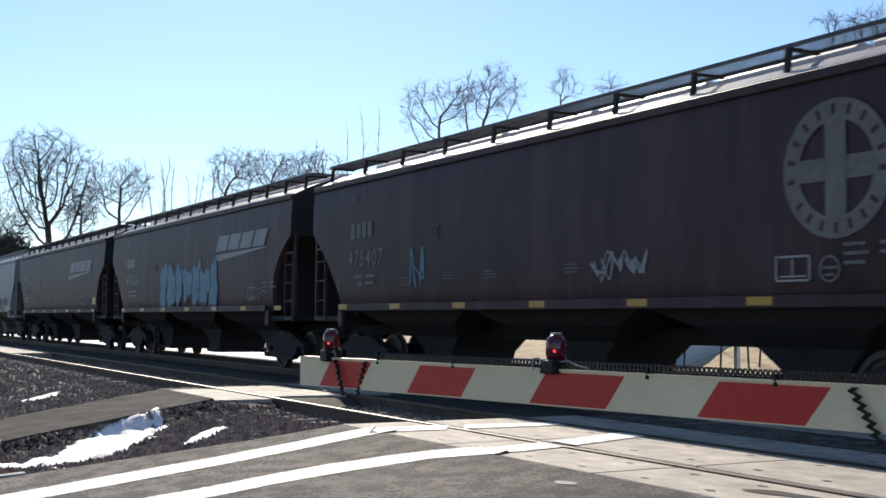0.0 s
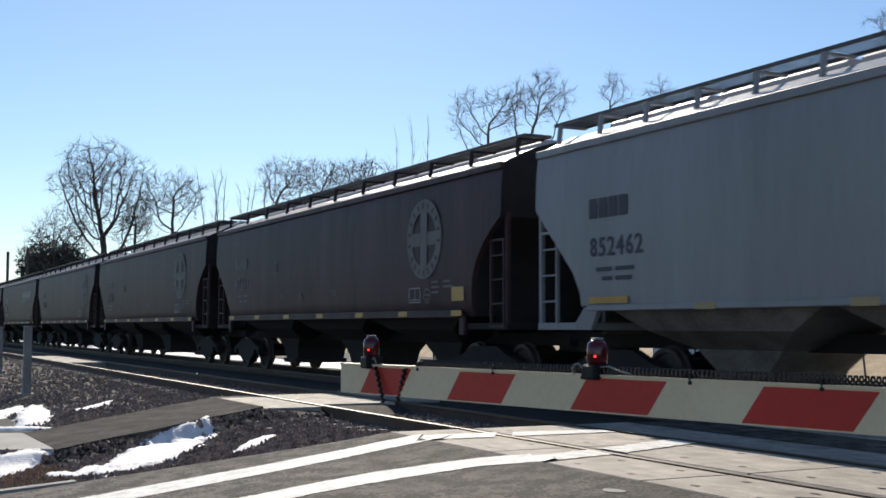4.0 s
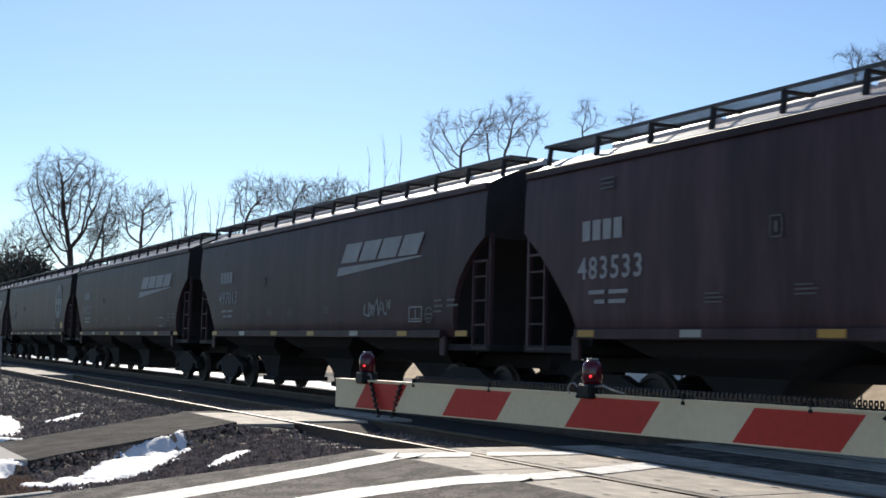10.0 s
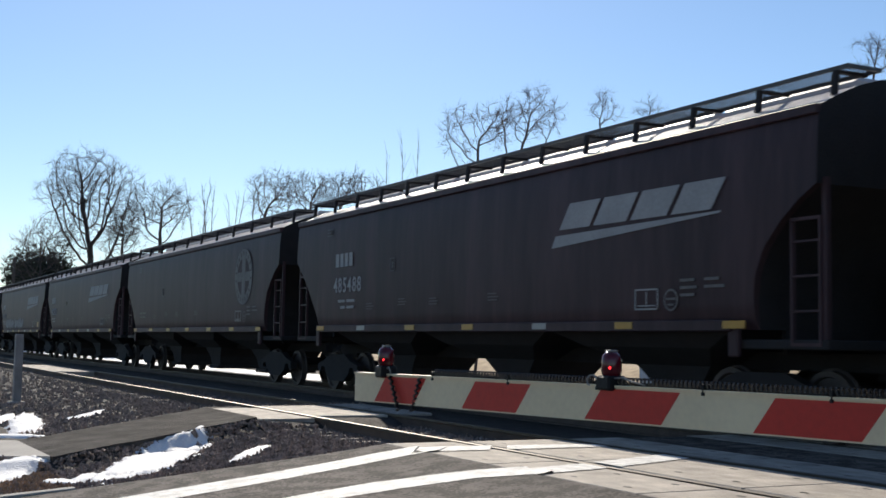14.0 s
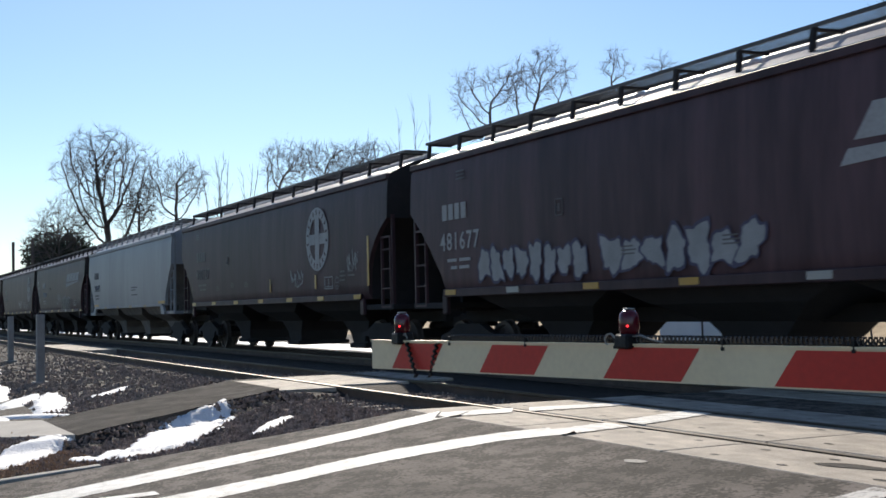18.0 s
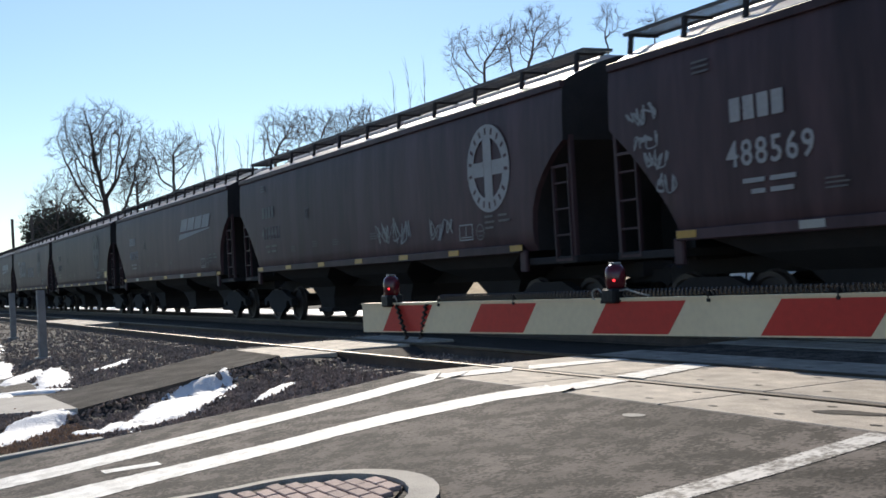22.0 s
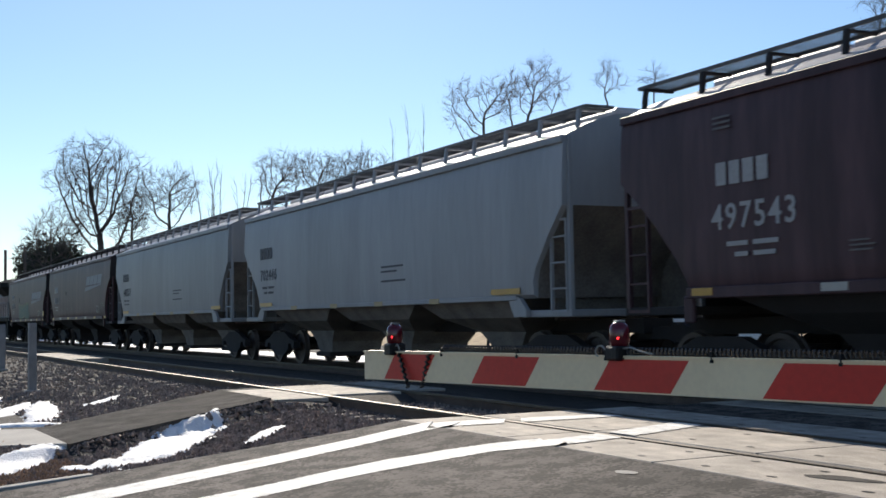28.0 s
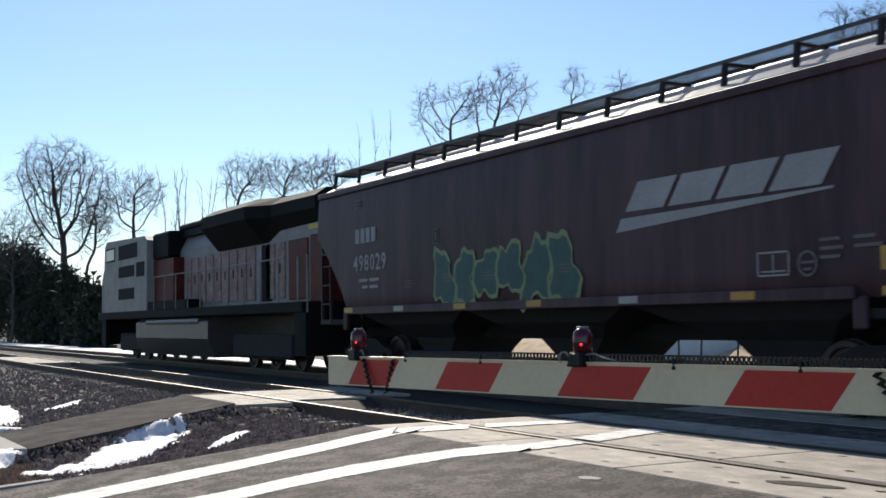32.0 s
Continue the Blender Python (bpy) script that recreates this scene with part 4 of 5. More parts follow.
        part("outlet_gate", cached("gate", lambda: mesh_of("outlet_gate", box(-0.5, 0.5, -0.75, 0.75, 0.24, 0.36, 0.02), M["under"])), None, b)
    # reflectors, lettering and emblems on the near side
    marks = (3.97, 6.72, 9.32, 12.02) if grey else (1.5, 3.87, 6.3, 8.7, 11.14, 13.44, 15.8)
    for i, x in enumerate(marks):
        pale = style == "w" and i in (1, 4)
        part("reflector", cached(("refl", pale, grey), lambda: mesh_of("reflector", box(-0.21, 0.21, -0.008, 0, -0.05, 0.05), M["whitetape"] if pale else M["yfaded"] if grey else M["yellow"])), None, car, "small pale reflective strip" if pale else "small yellow reflective strip", m=pose(bx + x, -hwid - 0.001, 1.495 if grey else 1.465))
    ink = M["dark"] if grey else M["logo"] if style in "wn" else M["logodim"]
    xl = bx + (1.95 if grey else 2.5) + NUMBER_SHIFT.get(k, 0.0)
    xg = bx + LOGO_SHIFT.get(k, 0.0)
    if number:
        for i, ch in enumerate(number):
            part("digit", cached(("digit", ch, ink.name), lambda: text_mesh(ch, 0.4 if grey else 0.47, bold=0.006, mt=ink)), None, car, m=pose(xl + (i - 2.5) * (0.23 if grey else 0.27), -1.617, 2.27))
        decal("reporting_mark", cached(("mark", ink.name), lambda: mesh_of("reporting_mark", bars([(-0.58, -0.38, 0, 0.3), (-0.32, -0.12, 0, 0.3), (-0.06, 0.14, 0, 0.3), (0.2, 0.4, 0, 0.3)]), ink)), None, car, xl - 0.1, 2.84)
    decal("small_lettering", cached(("small", ink.name), lambda: mesh_of("small_lettering", bars([(-0.5, -0.1, 0.14, 0.2), (0, 0.45, 0.14, 0.2), (-0.35, -0.1, 0, 0.06), (0, 0.4, 0, 0.06)]), ink)), None, car, xl, 1.9)
    if style != "g":
        decal("data_box", cached("databox", lambda: mesh_of("data_box", bars([(-0.27, 0.27, 0, 0.025), (-0.27, 0.27, 0.275, 0.3), (-0.27, -0.245, 0, 0.3), (0.245, 0.27, 0, 0.3), (-0.01, 0.01, 0.04, 0.26), (-0.2, 0.2, 0.05, 0.07)]), M["logo"])), None, car, bx + 13.95, 1.68)
        decal("round_mark", cached("roundmark", lambda: mesh_of("round_mark", ring_mark(), M["logodim"])), None, car, bx + 14.5, 1.64, "small pale round mark")
        decal("small_lettering", cached("small2", lambda: mesh_of("small_lettering", bars([(-0.5, -0.2, 0.2, 0.24), (0, 0.3, 0.2, 0.24), (-0.5, -0.15, 0.1, 0.14), (0, 0.4, 0.1, 0.14), (-0.5, -0.2, 0, 0.04)]), M["logodim"])), None, car, bx + 15.2, 1.85)
        decal("builder_plate", cached("plate", lambda: mesh_of("builder_plate", bars([(-0.11, 0.11, 0, 0.022), (-0.11, 0.11, 0.258, 0.28), (-0.11, -0.088, 0, 0.28), (0.088, 0.11, 0, 0.28), (-0.03, 0.03, 0.07, 0.2)]), M["stencil"])), None, car, bx + 5.4, 2.62)
        decal("small_lettering", cached("small4", lambda: mesh_of("small_lettering", bars([(-0.17, 0.17, 0.07 * i, 0.07 * i + 0.028) for i in range(3)]), M["stencil"])), None, car, bx + 1.95, 3.58)
        for x, z in ((4.3, 1.86), (5.9, 1.92), (7.3, 1.9), (9.6, 1.92)):
            decal("small_lettering", cached("small5", lambda: mesh_of("small_lettering", bars([(-0.2, 0.14, 0, 0.022), (-0.2, 0.18, 0.055, 0.077), (-0.2, 0.1, 0.11, 0.132)]), M["stencil"])), None, car, bx + x, z)
    else:
        decal("small_lettering", cached("small3", lambda: mesh_of("small_lettering", bars([(-0.6, 0.5, 0.3, 0.34), (-0.6, 0.2, 0.2, 0.24), (-0.6, 0.6, 0, 0.04)]), M["dark"])), None, car, bx + 10.1, 1.95)
        decal("yellow_strip", cached("ystrip", lambda: mesh_of("yellow_strip", bars([(-0.5, 0.5, 0, 0.1)]), M["yellow"])), None, car, bx + 14.8, 1.56)
        decal("yellow_strip", MESHES["ystrip"], None, car, bx + 1.75, 1.56)
    if style == "w":
        decal("logo", cached("wedge", wedge_logo), None, car, xg + 10.87, logo_at or 2.98, "slanted pale logo with a wedge")
    if style == "r":
        decal("logo", cached(("round", k in BRIGHT), lambda: round_logo(M["logo"] if k in BRIGHT else M["logodim"])), None, car, xg + (logo_at or 14.35), 2.92, "round faded emblem")
    if k in (1, 3, 7, 10, 14, 20, 26):
        decal("placard", cached("placard", lambda: mesh_of("placard", bars([(-0.24, 0.24, 0, 0.26)]), M["yellow"])), None, car, bx + 15.8, 1.69, "yellow placard")
    if k == 15:
        for x, z, h in ((10.0, 1.7, 0.35), (13.55, 1.7, 0.35), (16.9, 1.7, 1.1)):
            decal("yellow_bar", mesh_of("yellow_bar", bars([(-0.05, 0.05, 0, h)]), M["yellow"]), None, car, bx - 0.5 + x, z, "upright yellow paint bar")
    for me, x, z, lab in extras:
        if isinstance(me, list):
            for q in me:
                decal("graffiti_letter", q, None, car, bx - 0.5 + x, z, lab)
        else:
            decal("graffiti", me, None, car, bx - 0.5 + x, z, lab)
    return car, cx


TRAIN = []
BRIGHT = (10, 15, 18)           # cars whose round emblem is freshly painted
CARS = [
    (-3, "w", "481112", ()), (-2, "w", "", ()),
    (-1, "r", "475407", ((tag_scrawl(1, 1.3, 0.45, M["chalk"]), 11.2, 1.75, "white sprayed scrawl"), (tag_scrawl(2, 0.5, 0.9, M["teal"]), 5.2, 1.7, "teal sprayed scrawl")), 14.6),
    (0, "w", "497636", ((graffiti(5, 5.6, 1.3, 7, M["teal"], M["violet"]), 9.1, 1.5, "teal bubble-letter graffiti"),)),
    (1, "w", "480970", ()),
    (2, "g", "852462", ((graffiti(6, 2.4, 0.75, 5, M["violet"], M["chalk"]), 12.2, 1.5, "dark graffiti with pale outline"), (tag_scrawl(20, 1.3, 0.4, M["violet"]), 14.6, 1.8, "dark sprayed scrawl"),)),
    (3, "r", "475112", ()), (4, "r", "475605", ()), (5, "r", "478998", (), 15.0),
    (6, "w", "498663", ()),
    (7, "w", "483533", ((tag_scrawl(7, 1.6, 1.0, M["chalk"]), 9.9, 1.55, "white sprayed figure outline"),)),
    (8, "w", "497013", ((tag_scrawl(8, 1.25, 0.4, M["chalk"]), 12.7, 1.8, "white sprayed scrawl"),)),
    (9, "w", "492050", ()), (10, "r", "472475", ()), (11, "w", "485488", ()), (12, "r", "", ()),
    (13, "w", "482821", ()),
    (14, "w", "481677", ((graffiti(9, 3.6, 0.62, 8, M["chalk"], M["violet"]), 4.9, 1.6, "pale bubble graffiti lettering"), (graffiti(19, 3.6, 0.6, 7, M["chalk"], M["violet"]), 8.9, 1.62, "pale bubble graffiti lettering"),)),
    (15, "r", "480127", ((tag_scrawl(10, 1.1, 0.5, M["chalk"]), 12.2, 1.75, "white sprayed scrawl"), (tag_scrawl(11, 0.9, 0.6, M["chalk"]), 16.0, 2.0, "pale sprayed scrawl")), 13.2),
    (16, "g", "202473", ()),
    (17, "w", "488569", ((graffiti(12, 2.7, 0.72, 5, M["inkspray"], M["chalk"]), 11.65, 1.5, "dark graffiti with white outline"), (tag_scrawl(13, 1.4, 0.55, M["chalk"]), 9.1, 1.9, "white sprayed scrawl"),
                         (tag_scrawl(31, 0.75, 0.34, M["chalk"]), 1.1, 3.05, "white sprayed scrawl"), (tag_scrawl(32, 0.6, 0.26, M["chalk"]), 1.2, 2.72, "white sprayed scrawl"), (tag_scrawl(33, 0.6, 0.3, M["chalk"]), 1.4, 2.4, "white sprayed scrawl"), (tag_scrawl(34, 0.45, 0.3, M["chalk"]), 1.6, 2.05, "white sprayed scrawl"))),
    (18, "r", "478441", ((tag_scrawl(14, 1.9, 0.62, M["chalk"]), 11.15, 1.72, "white sprayed scrawl"), (tag_scrawl(35, 1.2, 0.5, M["chalk"]), 13.3, 1.72, "white sprayed scrawl"))),
    (19, "w", "485795", ()), (20, "r", "478214", (), 13.6),
    (21, "r", "", ((text_mesh("TaCO", 1.45, bold=0.03, mt=M["chalk"]), 4.9, 2.3, "large white sprayed lettering"), (text_mesh("IV DTH", 0.85, bold=0.02, mt=M["chalk"]), 9.3, 2.2, "white sprayed lettering")), 12.5),
    (22, "w", "497543", ((tag_scrawl(16, 1.4, 0.8, M["chalk"]), 9.0, 1.6, "white sprayed scrawl"), (tag_scrawl(17, 0.9, 0.9, M["chalk"]), 12.2, 1.6, "white sprayed scrawl"))),
    (23, "g", "702446", ()), (24, "g", "447317", ()),
    (25, "w", "485132", ()),
    (26, "w", "498029", ((graffiti(18, 4.6, 1.05, 6, M["green"], M["lime"]), 8.1, 1.47, "green graffiti with yellow-green edges"),), 2.7),
]
for c in CARS:
    TRAIN.append(hopper(*c))


# ---- the engine at the train's end ----
def engine():
    """Six-axle diesel engine, cab away from the cars (towards -X)."""
    x0 = gap_x(27) - 0.3                      # coupled end
    cx, half = x0 - 10.9, 10.9
    en = thing("locomotive", "diesel locomotive with orange and silver hood, dark radiators", "locomotive", group="freight train", m=pose(cx, YT, 0))
    part("deck", box(-11.3, 10.3, -1.55, 1.55, 1.45, 1.72, 0.03), M["engdark"], en)
    part("hood", prism([(-0.95, 1.72), (0.95, 1.72), (0.95, 3.6), (0.7, 4.1), (-0.7, 4.1), (-0.95, 3.6)], -4.2, 10.2, "x"), M["enggrey"], en, "silver hood top")
    for k in range(12):
        x = -1.2 + k * 0.75
        if k != 9:
            door = part("hood_door", box(x, x + 0.62, -0.99, -0.945, 1.85, 3.3, 0.015), M["engfaded"], en, "faded pinkish silver hood door")
            part("latch", box(x + 0.27, x + 0.35, -1.002, -0.985, 2.5, 2.75, 0.004), M["engdark"], door)
    part("hood_door", box(5.95, 6.65, -0.99, -0.945, 1.8, 3.3, 0.015), M["engdark"], en, "open dark hood doorway")
    part("side_panel", box(7.95, 9.25, -0.99, -0.945, 1.8, 3.3, 0.02), M["orange"], en, "dull orange hood panel")
    part("side_panel", box(-4.1, -1.45, -1.3, -0.9, 1.74, 3.4, 0.03), M["orange"], en, "dull orange equipment panel")
    rad = [(-1.0, 3.35), (-1.56, 3.98), (-1.56, 4.3), (-1.15, 4.52), (1.15, 4.52), (1.56, 4.3), (1.56, 3.98), (1.0, 3.35)]
    bm = bmesh.new()
    rows = []
    for x, f in ((2.0, 0.8), (2.4, 1.0), (6.2, 1.0), (7.3, 0.5), (10.1, 0.4)):
        rows.append([bm.verts.new((x, y * (0.55 + 0.45 * f), 3.4 + (z - 3.4) * (0.9 + 0.1 * f))) for y, z in rad])
    for a, b in zip(rows, rows[1:]):
        for i in range(8):
            bm.faces.new((a[i], a[(i + 1) % 8], b[(i + 1) % 8], b[i]))
    bm.faces.new(rows[0]), bm.faces.new(rows[-1])
    part("radiator", bm, M["engdark"], en, "flared dark radiator section")
    for k in range(3):
        part("radiator_fan", rod((3.2 + k * 1.5, 0, 4.5), (3.2 + k * 1.5, 0, 4.6), 0.6, 16), M["engdark"], en)
    part("engine_room_roof", prism([(-0.9, 4.05), (0.9, 4.05), (0.8, 4.3), (-0.8, 4.3)], -3.9, 2.2, "x"), M["engdark"], en)
    part("exhaust_housing", box(-2.4, 0.3, -0.85, 0.85, 4.28, 4.5, 0.06), M["engdark"], en)
    part("equipment_box", box(-3.85, -1.9, -1.35, 1.35, 3.42, 4.28, 0.05), M["engdark"], en, "dark equipment box behind the cab")
    cab = part("cab", prism([(-10.3, 1.72), (-3.9, 1.72), (-3.9, 4.1), (-4.2, 4.26), (-9.9, 4.4), (-10.2, 4.2), (-10.3, 3.45)], -1.54, 1.54), M["enggrey"], en, "silver cab")
    part("cab_side_panel", box(-5.3, -4.2, -1.554, -1.542, 2.9, 3.4), M["engdark"], cab, "dark cab side panel")
    for xa, xb in ((-9.9, -8.5), (-7.9, -5.2)):
        win = part("window", box(xa, xb, -1.56, -1.542, 3.6, 4.12, 0.004), M["engdark"], cab)
        if xb < -8:
            part("pane", box(xa + 0.06, xb - 0.06, -1.566, -1.558, 3.66, 4.06), M["glass"], win)
    for za, zb in ((2.95, 3.35), (2.15, 2.55)):
        part("nose_louvre", box(-7.9, -5.6, -1.556, -1.542, za, zb), M["engdark"], cab)
    part("nose", prism([(-11.3, 1.72), (-10.3, 1.72), (-10.3, 3.4), (-11.05, 3.3), (-11.27, 3.0)], -1.4, 1.4), M["enggrey"], en, "silver low nose")
    part("battery_box", box(-4.5, 0.6, -1.5, -1.0, 1.72, 2.0, 0.02), M["engdark"], en)
    bm = bmesh.new()
    add_prism(bm, [(-1.3, 0.26), (1.3, 0.26), (1.52, 0.6), (1.52, 1.3), (1.3, 1.44), (-1.3, 1.44), (-1.52, 1.3), (-1.52, 0.8)], -5.4, 2.9, "x")
    part("fuel_tank", bm, M["fueltank"], en, "dark fuel tank")
    part("air_tank", rod((-4.0, -1.42, 1.3), (2.0, -1.42, 1.3), 0.13, 10), M["fueltank"], en)
    for s in (-1, 1):
        for y in (-1, 1):
            st = part("steps", box(s * 10.2 - 0.35, s * 10.2 + 0.35, y * 1.5 - 0.06, y * 1.5 + 0.06, 0.45, 1.46), M["engdark"], en)
            for x in (-0.3, 0.3):
                part("grab_rail", rod((s * 10.2 + x, y * 1.5, 1.4), (s * 10.2 + x, y * 1.5, 2.8), 0.025), M["enggrey"], en)
        part("end_plate", box(s * 10.6 - 0.05, s * 10.6 + 0.05, -1.5, 1.5, 0.5, 1.5), M["engdark"], en)
        part("coupler", prism([(0, 0.78), (0.5, 0.72), (0.6, 0.75), (0.6, 1.0), (0, 1.0)], -0.13, 0.13), M["under"], en, m=pose(s * 10.6, 0, 0, 0, 0, 0 if s > 0 else 180))
    for k in range(11):
        part("stanchion", rod((-4.4 + k * 1.3, -1.5, 1.7), (-4.4 + k * 1.3, -1.5, 2.8), 0.02), M["enggrey"], en)
    part("handrail", rod((-4.4, -1.5, 2.8), (9.0, -1.5, 2.8), 0.022), M["enggrey"], en)
    part("rear_panel", box(9.4, 10.3, -0.99, 0.99, 1.72, 3.35, 0.03), M["orange"], en, "orange end of the hood")
    part("yellow_band", box(9.3, 10.22, -0.985, -0.94, 3.48, 3.6), M["engyellow"], en)
    for x in (-6.6, 6.6):
        tk = truck(en, x, (-1.75, 0, 1.75))
        for y in (-1, 1):
            part("side_frame", box(-2.3, 2.3, min(y * 1.12, y * 1.25), max(y * 1.12, y * 1.25), 0.3, 0.95, 0.08), M["under"], tk)
    return en, cx


TRAIN.append(engine())


# ---- crossing gate arm ----
ARM_Y0, ARM_Y1, ARM_X0, ARM_X1 = 2.407, 3.842, -5.735, 1.600


def arm_at(x):
    f = (x - ARM_X0) / (ARM_X1 - ARM_X0)
    return ARM_Y0 + (ARM_Y1 - ARM_Y0) * f


arm = thing("crossing_gate", "crossing gate with lowered red and white striped arm", "crossing gate")
ARM_LO, ARM_HI = 0.878, 1.012


def arm_piece(xa, xb, xa2, xb2, proud, z0, z1, thick):
    """A slanted length of the arm: lower edge xa..xb, upper edge xa2..xb2."""
    bm = bmesh.new()
    lo = [bm.verts.new((x, arm_at(x) + d, z)) for d in (-proud, thick + proud) for x, z in ((xa, z0), (xb, z0), (xb2, z1), (xa2, z1))]
    for f in ((0, 1, 2, 3), (7, 6, 5, 4), (0, 4, 5, 1), (1, 5, 6, 2), (2, 6, 7, 3), (3, 7, 4, 0)):
        bm.faces.new([lo[i] for i in f])
    return bm


part("board", arm_piece(ARM_X0, ARM_X1, ARM_X0, ARM_X1, 0.0, ARM_LO, ARM_HI, 0.035), M["armwhite"], arm, "cream-white arm board")
for xa, wl in [(-5.565, 0.31), (-4.905, 0.35), (-4.155, 0.385), (-3.365, 0.405), (-2.575, 0.405), (-1.785, 0.405), (-0.995, 0.405), (-0.205, 0.405), (0.585, 0.405)]:
    part("stripe", arm_piece(xa, xa + wl, xa + 0.09, xa + wl + 0.09, 0.002, ARM_LO + 0.006, ARM_HI - 0.006, 0.035), M["armred"], arm, "red reflective stripe")
part("top_rail", arm_piece(ARM_X0, ARM_X1, ARM_X0, ARM_X1, 0.006, ARM_HI, ARM_HI + 0.008, 0.035), M["armwhite"], arm)
for x, lean in ((-5.435, 0.1), (-5.2, -0.085), (-2.8, 0.11)):
    bm = bmesh.new()
    zig = [(x + lean * (13 - i) / 13 + (0.016 if i % 2 else -0.01), ARM_LO - 0.03 + 0.0125 * i) for i in range(14)]
    outline = [(q[0] - 0.008, q[1]) for q in zig] + [(q[0] + 0.01, q[1]) for q in zig[::-1]]
    add_prism(bm, outline, arm_at(x) - 0.014, arm_at(x) - 0.003)
    part("hanging_cable", bm, M["black"], arm, "black coiled cable hanging down the arm")
# flexible cable along the top, clipped in bays
prev = None
xs = [ARM_X0 + 0.62 + 0.019 * i for i in range(int((ARM_X1 - ARM_X0 - 0.62) / 0.019))]
for c0 in range(0, len(xs), 27):
    bm = bmesh.new()
    seg = xs[c0:c0 + 27]
    ring0 = None
    for i in range(len(seg) * 6 + 1):
        x = seg[0] + 0.019 * i / 6
        a = i * 1.047
        cy, cz = arm_at(x) + 0.018 + 0.014 * math.cos(a), ARM_HI + 0.024 + 0.014 * math.sin(a)
        ring = [bm.verts.new((x, cy + 0.005 * math.cos(q), cz + 0.005 * math.sin(q))) for q in (0.8, 2.4, 3.9, 5.5)]
        if ring0:
            for j in range(4):
                bm.faces.new((ring0[j], ring0[(j + 1) % 4], ring[(j + 1) % 4], ring[j]))
        ring0 = ring
    part("cable", bm, M["cable"], arm, "black coiled cable along the arm")
    x = seg[0]
    part("clip", box(x - 0.006, x + 0.006, arm_at(x) - 0.006, arm_at(x) + 0.04, ARM_HI - 0.012, ARM_HI + 0.028), M["black"], arm)


def arm_lamp(x, lit):
    """Red warning lamp standing on the arm."""
    lp = part("lamp", box(x - 0.042, x + 0.042, arm_at(x) - 0.025, arm_at(x) + 0.06, ARM_HI - 0.012, ARM_HI + 0.045, 0.008), M["black"], arm, "red gate lamp")
    bm = bmesh.new()
    rings = []
    prof = [(0.036, 0.0), (0.04, 0.02), (0.04, 0.062), (0.036, 0.08), (0.022, 0.094), (0.0, 0.098)]
    for r, z in prof[:-1]:
        rings.append([bm.verts.new((x + r * math.cos(2 * math.pi * k / 14), arm_at(x) + 0.018 + r * math.sin(2 * math.pi * k / 14), ARM_HI + 0.042 + z)) for k in range(14)])
    for a, b in zip(rings, rings[1:]):
        for k in range(14):
            bm.faces.new((a[k], a[(k + 1) % 14], b[(k + 1) % 14], b[k]))
    bm.faces.new(rings[-1]), bm.faces.new(rings[0][::-1])
    part("lens", bm, M["redlens"], lp, "red dome lens", smooth=True)
    bm = bmesh.new()
    bmesh.ops.create_uvsphere(bm, u_segments=10, v_segments=6, radius=0.006, matrix=Matrix.Translation((x + 0.026, arm_at(x) + 0.018 - 0.026, ARM_HI + 0.075)))
    part("bulb", bm, M["redglow"], lp, "glowing red bulb")
    part("cap", box(x - 0.018, x + 0.018, arm_at(x), arm_at(x) + 0.036, ARM_HI + 0.136, ARM_HI + 0.144, 0.002), M["wire"], lp)


for x in [-5.505, -4.035]:
    arm_lamp(x, True)


def wire(pts, r, label):
    """A thin wire along the arm through (x, z above the arm's top) points."""
    bm = bmesh.new()
    rows = []
    for x, z in pts:
        rows.append([bm.verts.new((x + 0.3 * r * math.cos(q), arm_at(x) - 0.004 + r * math.cos(q), ARM_HI + z + r * math.sin(q))) for q in (0.8, 2.4, 3.9, 5.5)])
    for a, b in zip(rows, rows[1:]):
        for j in range(4):
            bm.faces.new((a[j], a[(j + 1) % 4], b[(j + 1) % 4], b[j]))
    part("wire", bm, M["wire"], arm, label)


LX = -4.035
wire([(LX - 0.05, 0.03), (LX - 0.07, 0.045), (LX - 0.09, 0.043), (LX - 0.105, 0.025), (LX - 0.1, 0.008), (LX - 0.085, 0.004)], 0.004, "pale looped lamp wire")
wire([(LX + 0.04, 0.035), (LX + 0.08, 0.04), (LX + 0.13, 0.025), (LX + 0.19, 0.015)], 0.0035, "pale lamp wire")
LX = -5.505
wire([(LX + 0.04, 0.03), (LX + 0.055, 0.04), (LX + 0.07, 0.02), (LX + 0.07, -0.01)], 0.004, "pale lamp wire")
mast = arm
part("mast", rod((1.9, ARM_Y1 + 0.2, road_z(2.6) - 0.1), (1.9, ARM_Y1 + 0.2, 3.9), 0.065, 10), M["steel"], mast)
part("mechanism", box(1.55, 2.25, ARM_Y1 - 0.05, ARM_Y1 + 0.4, 0.7, 1.3, 0.04), M["steel"], mast)
part("foundation", box(1.5, 2.3, ARM_Y1 - 0.2, ARM_Y1 + 0.6, road_z(2.6) - 0.3, road_z(2.6) + 0.1, 0.03), M["kerb"], mast)

